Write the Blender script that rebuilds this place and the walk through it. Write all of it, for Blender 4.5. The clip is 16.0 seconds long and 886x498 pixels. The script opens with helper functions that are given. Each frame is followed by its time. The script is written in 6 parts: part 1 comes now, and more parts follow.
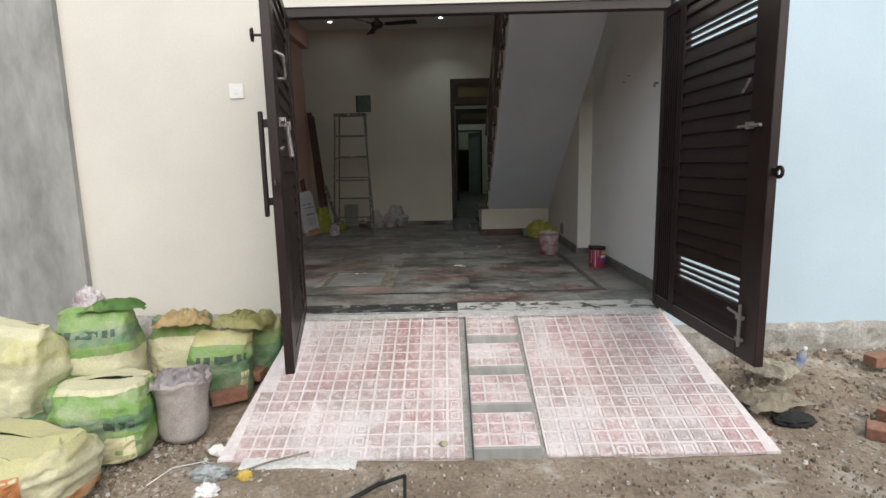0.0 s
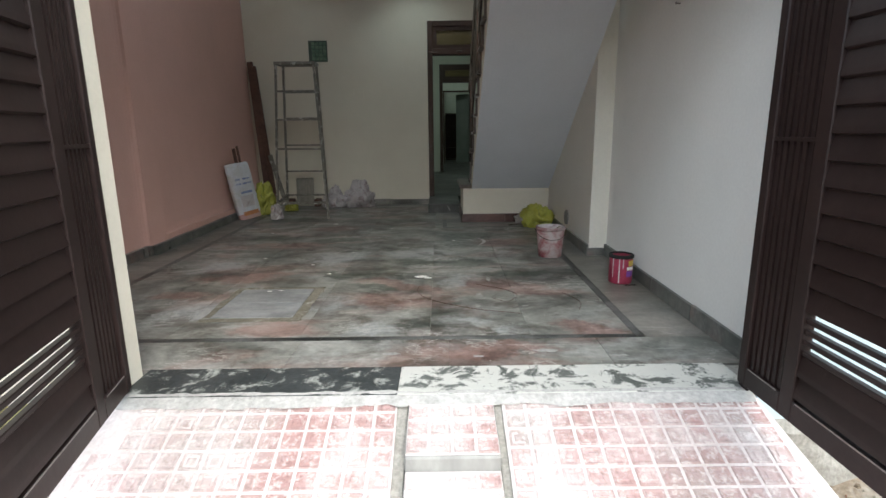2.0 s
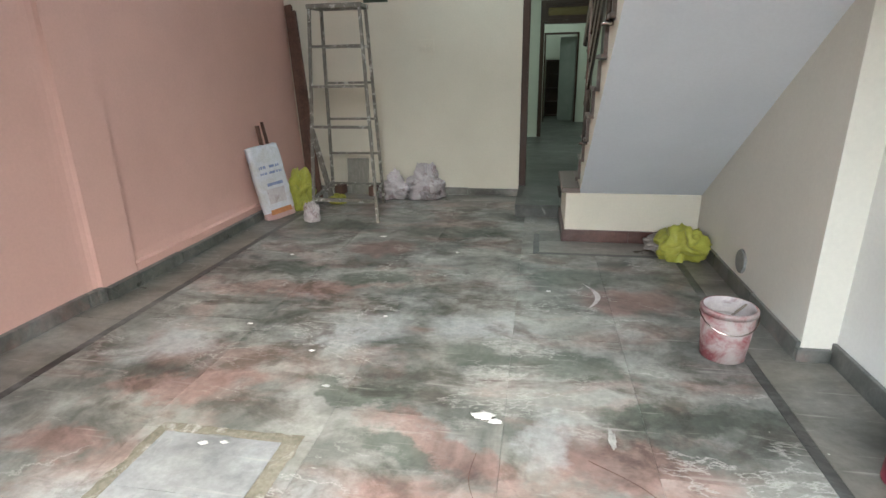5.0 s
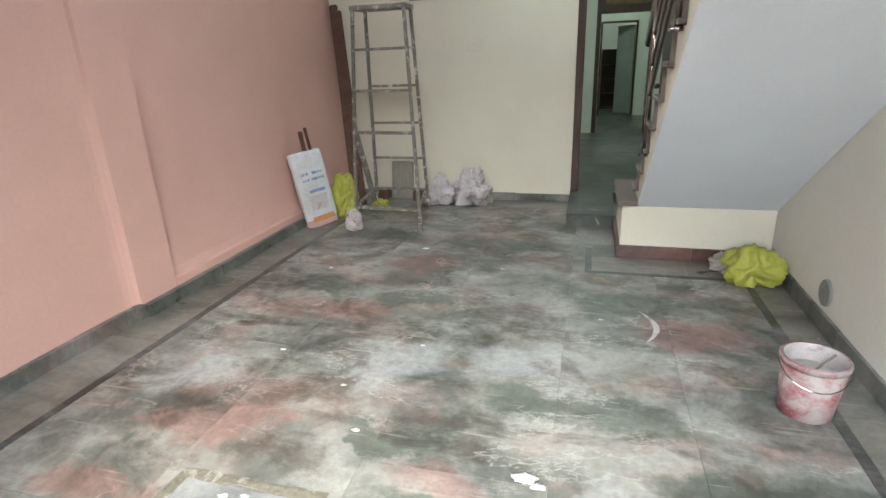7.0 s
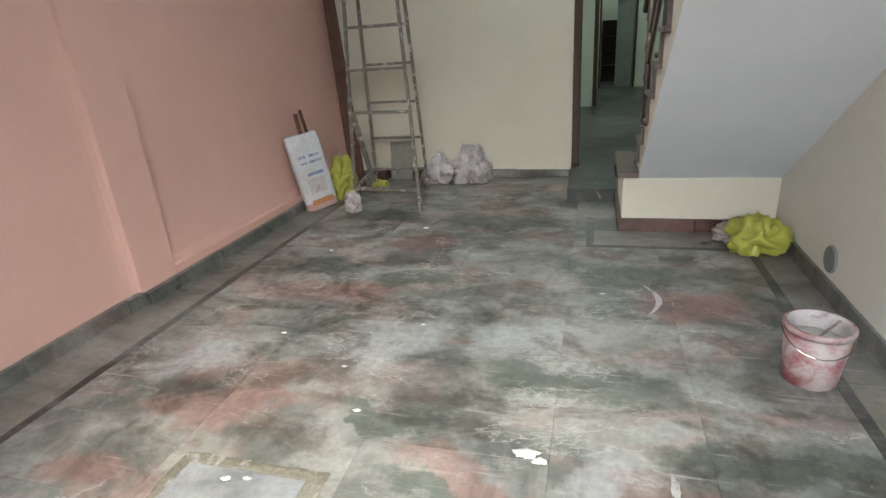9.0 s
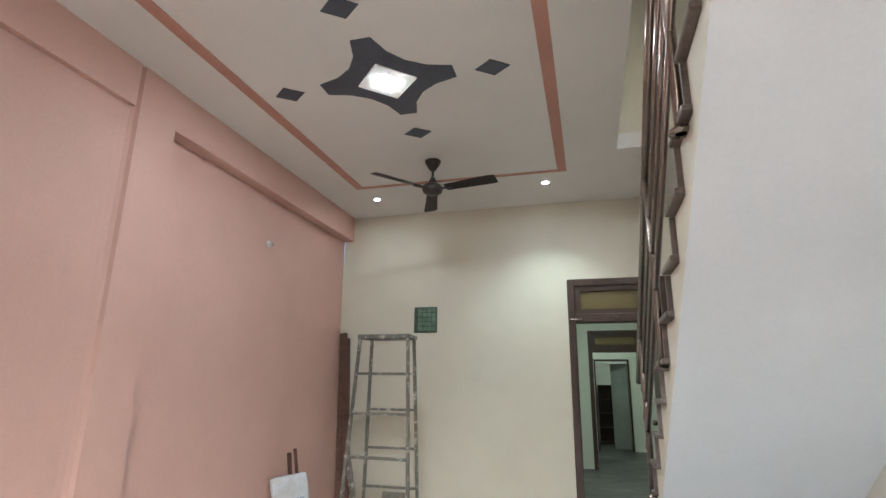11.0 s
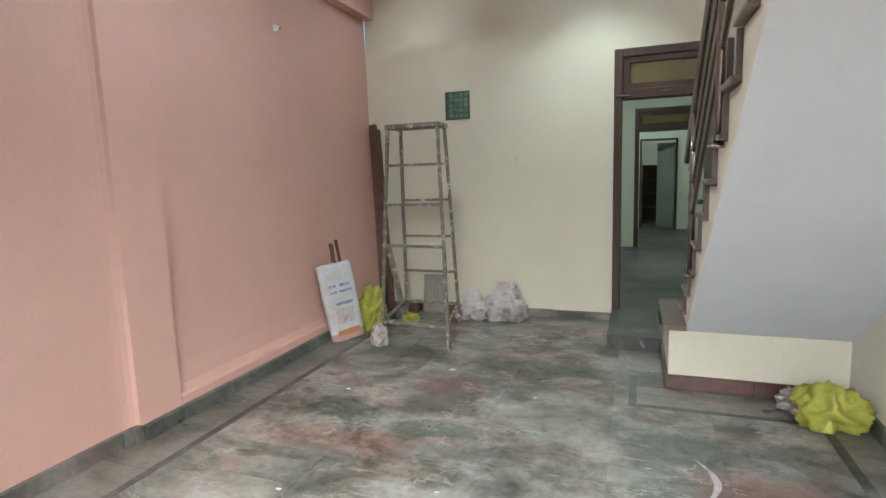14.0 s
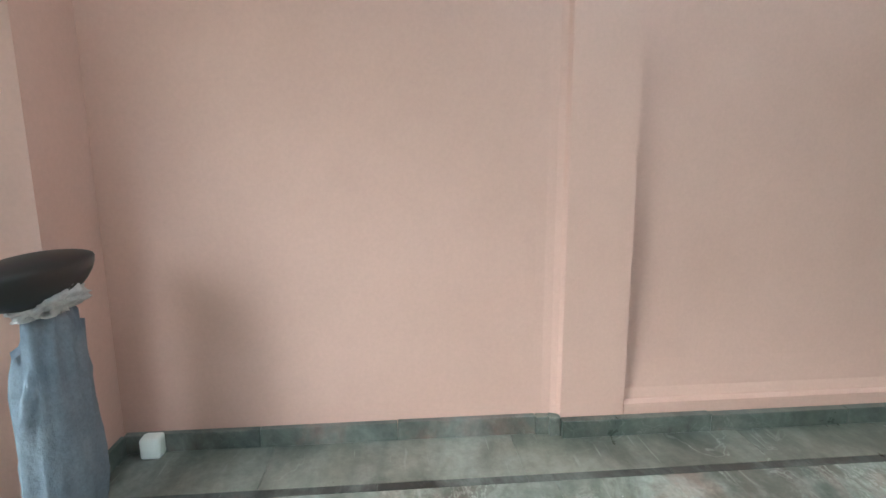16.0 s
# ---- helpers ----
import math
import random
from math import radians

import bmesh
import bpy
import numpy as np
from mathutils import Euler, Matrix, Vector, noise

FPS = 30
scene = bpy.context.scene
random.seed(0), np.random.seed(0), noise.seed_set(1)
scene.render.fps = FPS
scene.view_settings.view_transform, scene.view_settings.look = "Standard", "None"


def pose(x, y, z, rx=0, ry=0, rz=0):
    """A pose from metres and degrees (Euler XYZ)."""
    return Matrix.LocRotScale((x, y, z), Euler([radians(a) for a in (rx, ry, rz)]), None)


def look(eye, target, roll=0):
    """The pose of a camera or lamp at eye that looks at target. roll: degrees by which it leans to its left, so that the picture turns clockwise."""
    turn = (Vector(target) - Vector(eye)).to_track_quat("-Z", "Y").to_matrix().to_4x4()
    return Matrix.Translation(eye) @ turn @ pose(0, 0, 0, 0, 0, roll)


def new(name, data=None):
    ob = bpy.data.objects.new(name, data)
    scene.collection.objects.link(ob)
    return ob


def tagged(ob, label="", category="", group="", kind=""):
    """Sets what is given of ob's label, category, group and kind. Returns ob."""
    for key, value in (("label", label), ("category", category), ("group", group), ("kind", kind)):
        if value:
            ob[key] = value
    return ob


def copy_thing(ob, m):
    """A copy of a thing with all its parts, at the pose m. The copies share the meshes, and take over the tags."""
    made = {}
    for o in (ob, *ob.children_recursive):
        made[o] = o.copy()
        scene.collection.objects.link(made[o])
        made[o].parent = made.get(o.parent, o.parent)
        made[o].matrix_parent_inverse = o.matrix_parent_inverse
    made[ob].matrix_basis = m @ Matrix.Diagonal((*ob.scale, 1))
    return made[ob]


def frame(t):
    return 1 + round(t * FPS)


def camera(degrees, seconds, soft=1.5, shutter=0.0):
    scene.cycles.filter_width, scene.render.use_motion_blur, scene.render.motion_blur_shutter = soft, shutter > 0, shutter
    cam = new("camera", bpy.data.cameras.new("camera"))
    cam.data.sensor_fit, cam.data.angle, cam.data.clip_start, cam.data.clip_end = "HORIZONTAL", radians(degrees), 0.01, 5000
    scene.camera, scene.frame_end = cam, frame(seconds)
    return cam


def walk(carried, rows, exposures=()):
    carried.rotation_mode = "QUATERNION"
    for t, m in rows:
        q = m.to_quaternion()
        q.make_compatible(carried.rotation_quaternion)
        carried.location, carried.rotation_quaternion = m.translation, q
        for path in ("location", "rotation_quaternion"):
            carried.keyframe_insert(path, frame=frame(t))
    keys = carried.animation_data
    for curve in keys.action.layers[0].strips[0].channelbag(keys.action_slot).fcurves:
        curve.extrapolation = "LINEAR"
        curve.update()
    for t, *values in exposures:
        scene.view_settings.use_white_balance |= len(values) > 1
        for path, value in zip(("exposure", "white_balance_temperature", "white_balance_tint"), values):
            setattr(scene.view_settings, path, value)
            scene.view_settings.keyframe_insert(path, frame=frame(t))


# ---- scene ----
cam = camera(79.5, 16.0)
PATH = [
    (0, (0.109, 0.072, 1.106), (0.089, 2.048, 0.793), -1.3),
    (0.5, (0.238, 0.527, 1.1), (0.226, 2.483, 0.684), -0.6),
    (1, (0.252, 0.988, 1.07), (0.263, 2.936, 0.615), 0.9),
    (1.5, (0.277, 1.427, 1.12), (0.29, 3.377, 0.679), -0.3),
    (2, (0.367, 1.878, 1.11), (0.374, 3.829, 0.672), -0.6),
    (2.5, (0.433, 2.382, 1.087), (0.427, 4.329, 0.633), -0.5),
    (3, (0.418, 2.924, 1.136), (0.42, 4.845, 0.578), 0.3),
    (3.5, (0.419, 3.336, 1.159), (0.338, 5.222, 0.5), 0.6),
    (4, (0.409, 3.598, 1.277), (0.211, 5.467, 0.592), -0.1),
    (6.5, (0.386, 4.21, 1.427), (-0.079, 6.08, 0.892), -1.4),
    (7, (0.382, 4.233, 1.48), (-0.131, 6.048, 0.815), -2.1),
    (7.5, (0.378, 4.242, 1.447), (-0.108, 5.975, 0.574), -3.3),
    (8, (0.402, 4.271, 1.417), (-0.021, 5.947, 0.409), -4.0),
    (8.5, (0.412, 4.278, 1.429), (-0.038, 5.967, 0.458), -4.4),
    (9, (0.415, 4.266, 1.453), (-0.115, 6.051, 0.722), -4.2),
    (9.5, (0.402, 4.237, 1.483), (-0.14, 6.114, 1.056), -2.7),
    (10, (0.41, 4.221, 1.492), (-0.106, 6.149, 1.367), -1.7),
    (12.5, (0.375, 4.23, 1.45), (-0.16, 5.878, 2.457), 2.9),
    (13, (0.382, 4.254, 1.496), (-0.234, 5.965, 2.327), 1.2),
    (13.4, (0.375, 4.293, 1.469), (-0.3, 6.152, 1.772), -0.8),
    (13.5, (0.397, 4.319, 1.467), (-0.289, 6.19, 1.637), -1.4),
    (14, (0.419, 4.514, 1.488), (-0.262, 6.375, 1.219), -1.8),
    (14.5, (0.386, 4.904, 1.463), (-0.404, 6.71, 1.125), -2.2),
    (15, (0.227, 5.28, 1.438), (-0.905, 6.871, 1.004), -1.5),
    (15.5, (0.158, 5.702, 1.477), (-1.503, 6.716, 1.015), -1.8),
    (16, (-0.001, 5.933, 1.33), (-1.962, 6.102, 0.976), -0.3),
]
walk(cam, [(t, look(eye, target, roll)) for t, eye, target, roll in PATH],
     exposures=[(0, -0.12, 6100, 7), (1.0, 0.3, 6100, 7), (1.5, 0.6, 6050, 5), (2.0, 0.75, 5900, 4), (2.5, 0.7, 5850, 3), (3.0, 0.95, 6000, 6), (3.5, 1.25, 6050, 6), (4.2, 1.7, 5950, 5), (6.3, 2.35, 5900, 3), (7.0, 2.4, 5900, 3), (7.5, 2.0, 5850, 4), (8.0, 1.9, 5850, 4), (8.5, 1.95, 5850, 4), (9.0, 2.05, 6000, 4), (9.5, 2.4, 6000, 4), (10.2, 2.5, 5950, 4), (12.3, 2.2, 6000, 4), (13.2, 2.15, 6050, 4), (14.0, 2.35, 6000, 3), (14.5, 2.35, 5950, 3), (15.0, 2.55, 5800, 1), (16.0, 2.6, 5300, -14)])

# ---- world and light ----
world = bpy.data.worlds.new("world")
scene.world = world
world.use_nodes = True
wn = world.node_tree.nodes
sky = wn.new("ShaderNodeTexSky")
sky.sky_type = "NISHITA"
sky.sun_disc = False
sky.sun_elevation, sky.sun_rotation = radians(40), radians(160)
sky.dust_density, sky.air_density, sky.ozone_density = 4.0, 1.0, 0.6
world.node_tree.links.new(sky.outputs[0], wn["Background"].inputs[0])
wn["Background"].inputs[1].default_value = 0.15
sun_data = bpy.data.lights.new("sun", "SUN")
sun_data.energy, sun_data.angle, sun_data.color = 4.2, radians(105), (1.0, 0.97, 0.93)
sun = new("sun", sun_data)
sun.matrix_basis = look((2.4, -6.0, 7.0), (0, 3, 0))


# ---- materials ----
def node_mat(name):
    m = bpy.data.materials.new(name)
    m.use_nodes = True
    return m, m.node_tree.nodes, m.node_tree.links, m.node_tree.nodes["Principled BSDF"]


def noise_node(n, l, scale, detail=4.0, rough=0.55, vec=None, dist=0.0):
    t = n.new("ShaderNodeTexNoise")
    t.inputs["Scale"].default_value, t.inputs["Detail"].default_value = scale, detail
    t.inputs["Roughness"].default_value, t.inputs["Distortion"].default_value = rough, dist
    if vec is not None:
        l.new(vec, t.inputs["Vector"])
    return t


def ramp_node(n, l, fac, stops):
    r = n.new("ShaderNodeValToRGB")
    while len(r.color_ramp.elements) < len(stops):
        r.color_ramp.elements.new(0.5)
    for e, (p, c) in zip(r.color_ramp.elements, stops):
        e.position, e.color = p, (*c, 1)
    l.new(fac, r.inputs[0])
    return r


def mix_node(n, l, fac, a, b, mode="MIX"):
    m = n.new("ShaderNodeMix")
    m.data_type, m.blend_type = "RGBA", mode
    for sock, v in ((m.inputs["Factor"], fac), (m.inputs["A"], a), (m.inputs["B"], b)):
        if isinstance(v, (int, float)):
            sock.default_value = v
        elif isinstance(v, tuple):
            sock.default_value = (*v, 1)
        else:
            l.new(v, sock)
    return m.outputs["Result"]


def place_vec(n, l, scale=(1, 1, 1), by_object=0.0):
    """World position, stretched; by_object: how far each object's own random number shifts it."""
    geo = n.new("ShaderNodeNewGeometry")
    mp = n.new("ShaderNodeMapping")
    mp.inputs["Scale"].default_value = scale
    l.new(geo.outputs["Position"], mp.inputs["Vector"])
    if by_object:
        info = n.new("ShaderNodeObjectInfo")
        mul = n.new("ShaderNodeMath")
        mul.operation = "MULTIPLY"
        mul.inputs[1].default_value = by_object
        l.new(info.outputs["Random"], mul.inputs[0])
        comb = n.new("ShaderNodeCombineXYZ")
        l.new(mul.outputs[0], comb.inputs[0])
        l.new(mul.outputs[0], comb.inputs[2])
        l.new(comb.outputs[0], mp.inputs["Location"])
    return mp.outputs[0]


def bump_node(n, l, bsdf, height, strength, dist=0.01):
    b = n.new("ShaderNodeBump")
    b.inputs["Strength"].default_value, b.inputs["Distance"].default_value = strength, dist
    l.new(height, b.inputs["Height"])
    l.new(b.outputs[0], bsdf.inputs["Normal"])


def mat(name, c1, c2, scale=3.0, rough=0.7, metal=0.0, fine=40.0, fine_amt=0.25, bump=0.15, stain=None, stain_at=(0.55, 0.75), stain_scale=2.0, vary=0.0, stretch=(1, 1, 1), spec=0.4):
    m, n, l, p = node_mat(name)
    vec = place_vec(n, l, stretch, 37.0 if vary else 0.0)
    a = noise_node(n, l, scale, 5, 0.6, vec)
    col = ramp_node(n, l, a.outputs["Fac"], [(0.3, c1), (0.7, c2)]).outputs[0]
    f = noise_node(n, l, fine, 3, 0.6, vec)
    fr = ramp_node(n, l, f.outputs["Fac"], [(0.3, (1 - fine_amt,) * 3), (0.7, (1.0, 1.0, 1.0))]).outputs[0]
    col = mix_node(n, l, 1.0, col, fr, "MULTIPLY")
    if stain:
        s = noise_node(n, l, stain_scale, 7, 0.7, place_vec(n, l, stretch), 0.5)
        sf = ramp_node(n, l, s.outputs["Fac"], [(stain_at[0], (0, 0, 0)), (stain_at[1], (1, 1, 1))]).outputs[0]
        col = mix_node(n, l, sf, col, stain)
    if vary:
        info = n.new("ShaderNodeObjectInfo")
        vr = ramp_node(n, l, info.outputs["Random"], [(0, (1 - vary,) * 3), (1, (1.0, 1.0, 1.0))]).outputs[0]
        col = mix_node(n, l, 1.0, col, vr, "MULTIPLY")
    l.new(col, p.inputs["Base Color"])
    rr = n.new("ShaderNodeMapRange")
    rr.inputs["To Min"].default_value, rr.inputs["To Max"].default_value = max(rough - 0.12, 0.03), min(rough + 0.12, 1)
    l.new(a.outputs["Fac"], rr.inputs["Value"])
    l.new(rr.outputs[0], p.inputs["Roughness"])
    p.inputs["Metallic"].default_value = metal
    p.inputs["Specular IOR Level"].default_value = spec
    if bump:
        bump_node(n, l, p, f.outputs["Fac"], bump)
    return m


def dirty_tile(name):
    """Red cement tile under whitewash splashes, grey mud and grit."""
    m, n, l, p = node_mat(name)
    flat = place_vec(n, l)
    three = lambda fac, stops: ramp_node(n, l, fac, [(a, b if isinstance(b, tuple) else (b,) * 3) for a, b in stops]).outputs[0]
    col = three(noise_node(n, l, 3.0, 5, 0.6, flat).outputs["Fac"], [(0.32, (0.38, 0.235, 0.22)), (0.68, (0.51, 0.37, 0.355))])
    info = n.new("ShaderNodeObjectInfo")
    col = mix_node(n, l, 1.0, col, three(info.outputs["Random"], [(0.0, 0.86), (1.0, 1.0)]), "MULTIPLY")
    mud = noise_node(n, l, 1.7, 6, 0.62, place_vec(n, l, (1.0, 0.8, 1.0)), 0.4).outputs["Fac"]
    col = mix_node(n, l, three(mud, [(0.43, 0.0), (0.62, 0.75)]), col, (0.36, 0.35, 0.33))
    wash = noise_node(n, l, 2.9, 7, 0.62, flat, 0.3).outputs["Fac"]
    col = mix_node(n, l, three(wash, [(0.46, 0.0), (0.68, 0.85)]), col, (0.66, 0.62, 0.61))
    grit = noise_node(n, l, 27, 6, 0.74, flat, 0.4).outputs["Fac"]
    col = mix_node(n, l, three(grit, [(0.5, 0.0), (0.64, 0.75)]), col, (0.64, 0.59, 0.575))
    dark = noise_node(n, l, 41, 5, 0.75, flat, 0.4).outputs["Fac"]
    col = mix_node(n, l, 1.0, col, three(dark, [(0.34, (0.74, 0.72, 0.7)), (0.48, 1.0)]), "MULTIPLY")
    l.new(col, p.inputs["Base Color"])
    p.inputs["Roughness"].default_value = 0.82
    bump_node(n, l, p, grit, 0.4)
    return m


def banded_marble(name):
    """Wide soft bands of salmon and grey-green stone, dulled by dust, grime, scuffs and specks."""
    m, n, l, p = node_mat(name)
    flat = place_vec(n, l)

    loose = place_vec(n, l, (1, 1, 1), 0.3)

    def turned(angle, sx, sy, at=0.0, base=None):
        mp = n.new("ShaderNodeMapping")
        mp.inputs["Rotation"].default_value = (0, 0, angle)
        mp.inputs["Scale"].default_value = (sx, sy, 1)
        mp.inputs["Location"].default_value = (at, at * 0.7, 0)
        l.new(base or flat, mp.inputs["Vector"])
        return mp.outputs[0]

    def curve(fac, stops):
        return ramp_node(n, l, fac, [(a, (b,) * 3 if not isinstance(b, tuple) else b) for a, b in stops]).outputs[0]

    # coordinates pushed about, so that the clouds have torn edges
    push = noise_node(n, l, 3.2, 7, 0.66, flat)
    off = n.new("ShaderNodeVectorMath")
    off.operation = "MULTIPLY_ADD"
    off.inputs[1].default_value = (0.55, 0.55, 0.0)
    l.new(push.outputs["Color"], off.inputs[0])
    l.new(flat, off.inputs[2])

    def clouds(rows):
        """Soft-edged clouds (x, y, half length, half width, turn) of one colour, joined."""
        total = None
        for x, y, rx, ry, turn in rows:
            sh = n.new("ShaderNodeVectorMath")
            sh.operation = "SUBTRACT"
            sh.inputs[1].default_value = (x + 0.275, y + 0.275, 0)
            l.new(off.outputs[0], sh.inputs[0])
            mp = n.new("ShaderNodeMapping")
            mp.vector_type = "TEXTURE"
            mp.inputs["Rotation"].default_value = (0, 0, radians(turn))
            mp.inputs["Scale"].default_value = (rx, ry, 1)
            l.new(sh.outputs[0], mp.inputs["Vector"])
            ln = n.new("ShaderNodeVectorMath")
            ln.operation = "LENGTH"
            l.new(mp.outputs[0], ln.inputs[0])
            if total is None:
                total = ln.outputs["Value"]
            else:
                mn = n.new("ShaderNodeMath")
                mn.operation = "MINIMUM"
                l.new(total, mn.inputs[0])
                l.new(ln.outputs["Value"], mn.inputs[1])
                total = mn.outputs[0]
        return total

    info = n.new("ShaderNodeObjectInfo")
    shade = noise_node(n, l, 2.0, 7, 0.62, turned(0.5, 0.95, 1.15, 0.0, loose), 0.6).outputs["Fac"]
    grey = curve(shade, [(0.32, (0.075, 0.083, 0.073)), (0.44, (0.15, 0.155, 0.138)), (0.53, (0.235, 0.235, 0.21)), (0.65, (0.35, 0.345, 0.315))])
    pink = curve(shade, [(0.32, (0.135, 0.082, 0.071)), (0.45, (0.245, 0.148, 0.127)), (0.56, (0.34, 0.218, 0.188)), (0.67, (0.43, 0.32, 0.29))])
    band = noise_node(n, l, 1.6, 6, 0.6, turned(0.3, 0.8, 1.3, 3.35), 0.7).outputs["Fac"]
    col = mix_node(n, l, curve(band, [(0.50, 0.0), (0.60, 0.55)]), grey, pink)
    # pale dust in clouds, grime dragged along the room
    d = noise_node(n, l, 2.3, 8, 0.66, turned(-0.4, 0.95, 1.15, 1.0), 0.4)
    col = mix_node(n, l, curve(d.outputs["Fac"], [(0.48, 0.0), (0.57, 0.26), (0.68, 0.65)]), col, (0.47, 0.47, 0.45))
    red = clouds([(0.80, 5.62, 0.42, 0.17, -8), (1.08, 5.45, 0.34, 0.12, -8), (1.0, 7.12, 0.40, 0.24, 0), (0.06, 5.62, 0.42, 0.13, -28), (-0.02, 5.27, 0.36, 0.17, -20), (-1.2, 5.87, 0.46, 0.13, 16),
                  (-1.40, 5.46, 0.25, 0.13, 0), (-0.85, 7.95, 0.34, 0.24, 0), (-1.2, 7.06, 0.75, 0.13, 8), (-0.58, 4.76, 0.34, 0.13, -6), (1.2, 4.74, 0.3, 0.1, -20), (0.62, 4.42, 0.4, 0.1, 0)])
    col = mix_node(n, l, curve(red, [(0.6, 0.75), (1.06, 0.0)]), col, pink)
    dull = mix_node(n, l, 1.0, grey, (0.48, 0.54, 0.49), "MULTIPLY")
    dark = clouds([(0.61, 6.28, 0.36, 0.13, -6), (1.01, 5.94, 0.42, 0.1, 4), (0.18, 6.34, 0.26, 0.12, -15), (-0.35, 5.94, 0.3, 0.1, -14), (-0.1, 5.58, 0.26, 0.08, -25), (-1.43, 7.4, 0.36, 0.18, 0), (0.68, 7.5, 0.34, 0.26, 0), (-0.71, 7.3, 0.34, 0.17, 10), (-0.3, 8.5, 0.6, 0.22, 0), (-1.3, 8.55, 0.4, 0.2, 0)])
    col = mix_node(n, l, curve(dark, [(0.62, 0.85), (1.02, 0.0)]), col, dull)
    # white-blue haze in clouds at set places, painted into the stone colour
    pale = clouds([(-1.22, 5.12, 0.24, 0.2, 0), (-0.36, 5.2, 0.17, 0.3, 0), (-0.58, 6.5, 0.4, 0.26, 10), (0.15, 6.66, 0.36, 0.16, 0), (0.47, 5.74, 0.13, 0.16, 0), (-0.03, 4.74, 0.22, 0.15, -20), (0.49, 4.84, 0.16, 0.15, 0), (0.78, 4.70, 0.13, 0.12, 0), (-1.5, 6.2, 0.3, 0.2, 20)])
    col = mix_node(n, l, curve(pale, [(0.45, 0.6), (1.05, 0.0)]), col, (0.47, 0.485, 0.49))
    k = noise_node(n, l, 2.6, 8, 0.68, turned(0.5, 0.95, 1.2, 6.0, loose), 0.5).outputs["Fac"]
    col = mix_node(n, l, 1.0, col, curve(k, [(0.38, (0.52, 0.48, 0.45)), (0.5, (1.0, 1.0, 1.0))]), "MULTIPLY")
    g = noise_node(n, l, 24, 6, 0.72, flat).outputs["Fac"]
    col = mix_node(n, l, 1.0, col, curve(g, [(0.36, 0.76), (0.62, 1.0)]), "MULTIPLY")
    col = mix_node(n, l, 1.0, col, curve(info.outputs["Random"], [(0.0, 0.88), (1.0, 1.0)]), "MULTIPLY")
    # thin broken pale veins
    for ang, sc, at in ((0.5, 2.4, 0.0), (-0.9, 1.9, 5.0)):
        v = noise_node(n, l, sc, 8, 0.66, turned(ang, 0.6, 1.3, at), 0.3).outputs["Fac"]
        keep = noise_node(n, l, 1.7, 2, 0.5, turned(ang, 1, 1, at + 2.0)).outputs["Fac"]
        vf = mix_node(n, l, 1.0, curve(v, [(0.49, 0.0), (0.5, 0.6), (0.51, 0.0)]), curve(keep, [(0.52, 0.0), (0.62, 1.0)]), "MULTIPLY")
        col = mix_node(n, l, vf, col, (0.5, 0.49, 0.46))
    # dropped plaster specks and scuffs
    s = n.new("ShaderNodeTexVoronoi")
    s.inputs["Scale"].default_value = 5.5
    l.new(flat, s.inputs["Vector"])
    wob = noise_node(n, l, 55, 3, 0.6, flat)
    add = n.new("ShaderNodeMath")
    add.operation = "MULTIPLY_ADD"
    add.inputs[1].default_value = 0.11
    l.new(wob.outputs["Fac"], add.inputs[0])
    l.new(s.outputs["Distance"], add.inputs[2])
    col = mix_node(n, l, curve(add.outputs[0], [(0.06, 0.8), (0.078, 0.0)]), col, (0.55, 0.535, 0.5))
    for ang, sc in ((0.9, 1.7), (-0.4, 1.3), (1.5, 1.5)):
        q = noise_node(n, l, 2.2, 3, 0.5, turned(ang, sc * 0.6, sc * 8), 0.2).outputs["Fac"]
        col = mix_node(n, l, curve(q, [(0.67, 0.0), (0.74, 0.3)]), col, (0.46, 0.44, 0.41))
    l.new(col, p.inputs["Base Color"])
    l.new(curve(d.outputs["Fac"], [(0.3, 0.3), (0.68, 0.58)]), p.inputs["Roughness"])
    p.inputs["Specular IOR Level"].default_value = 0.5
    return m


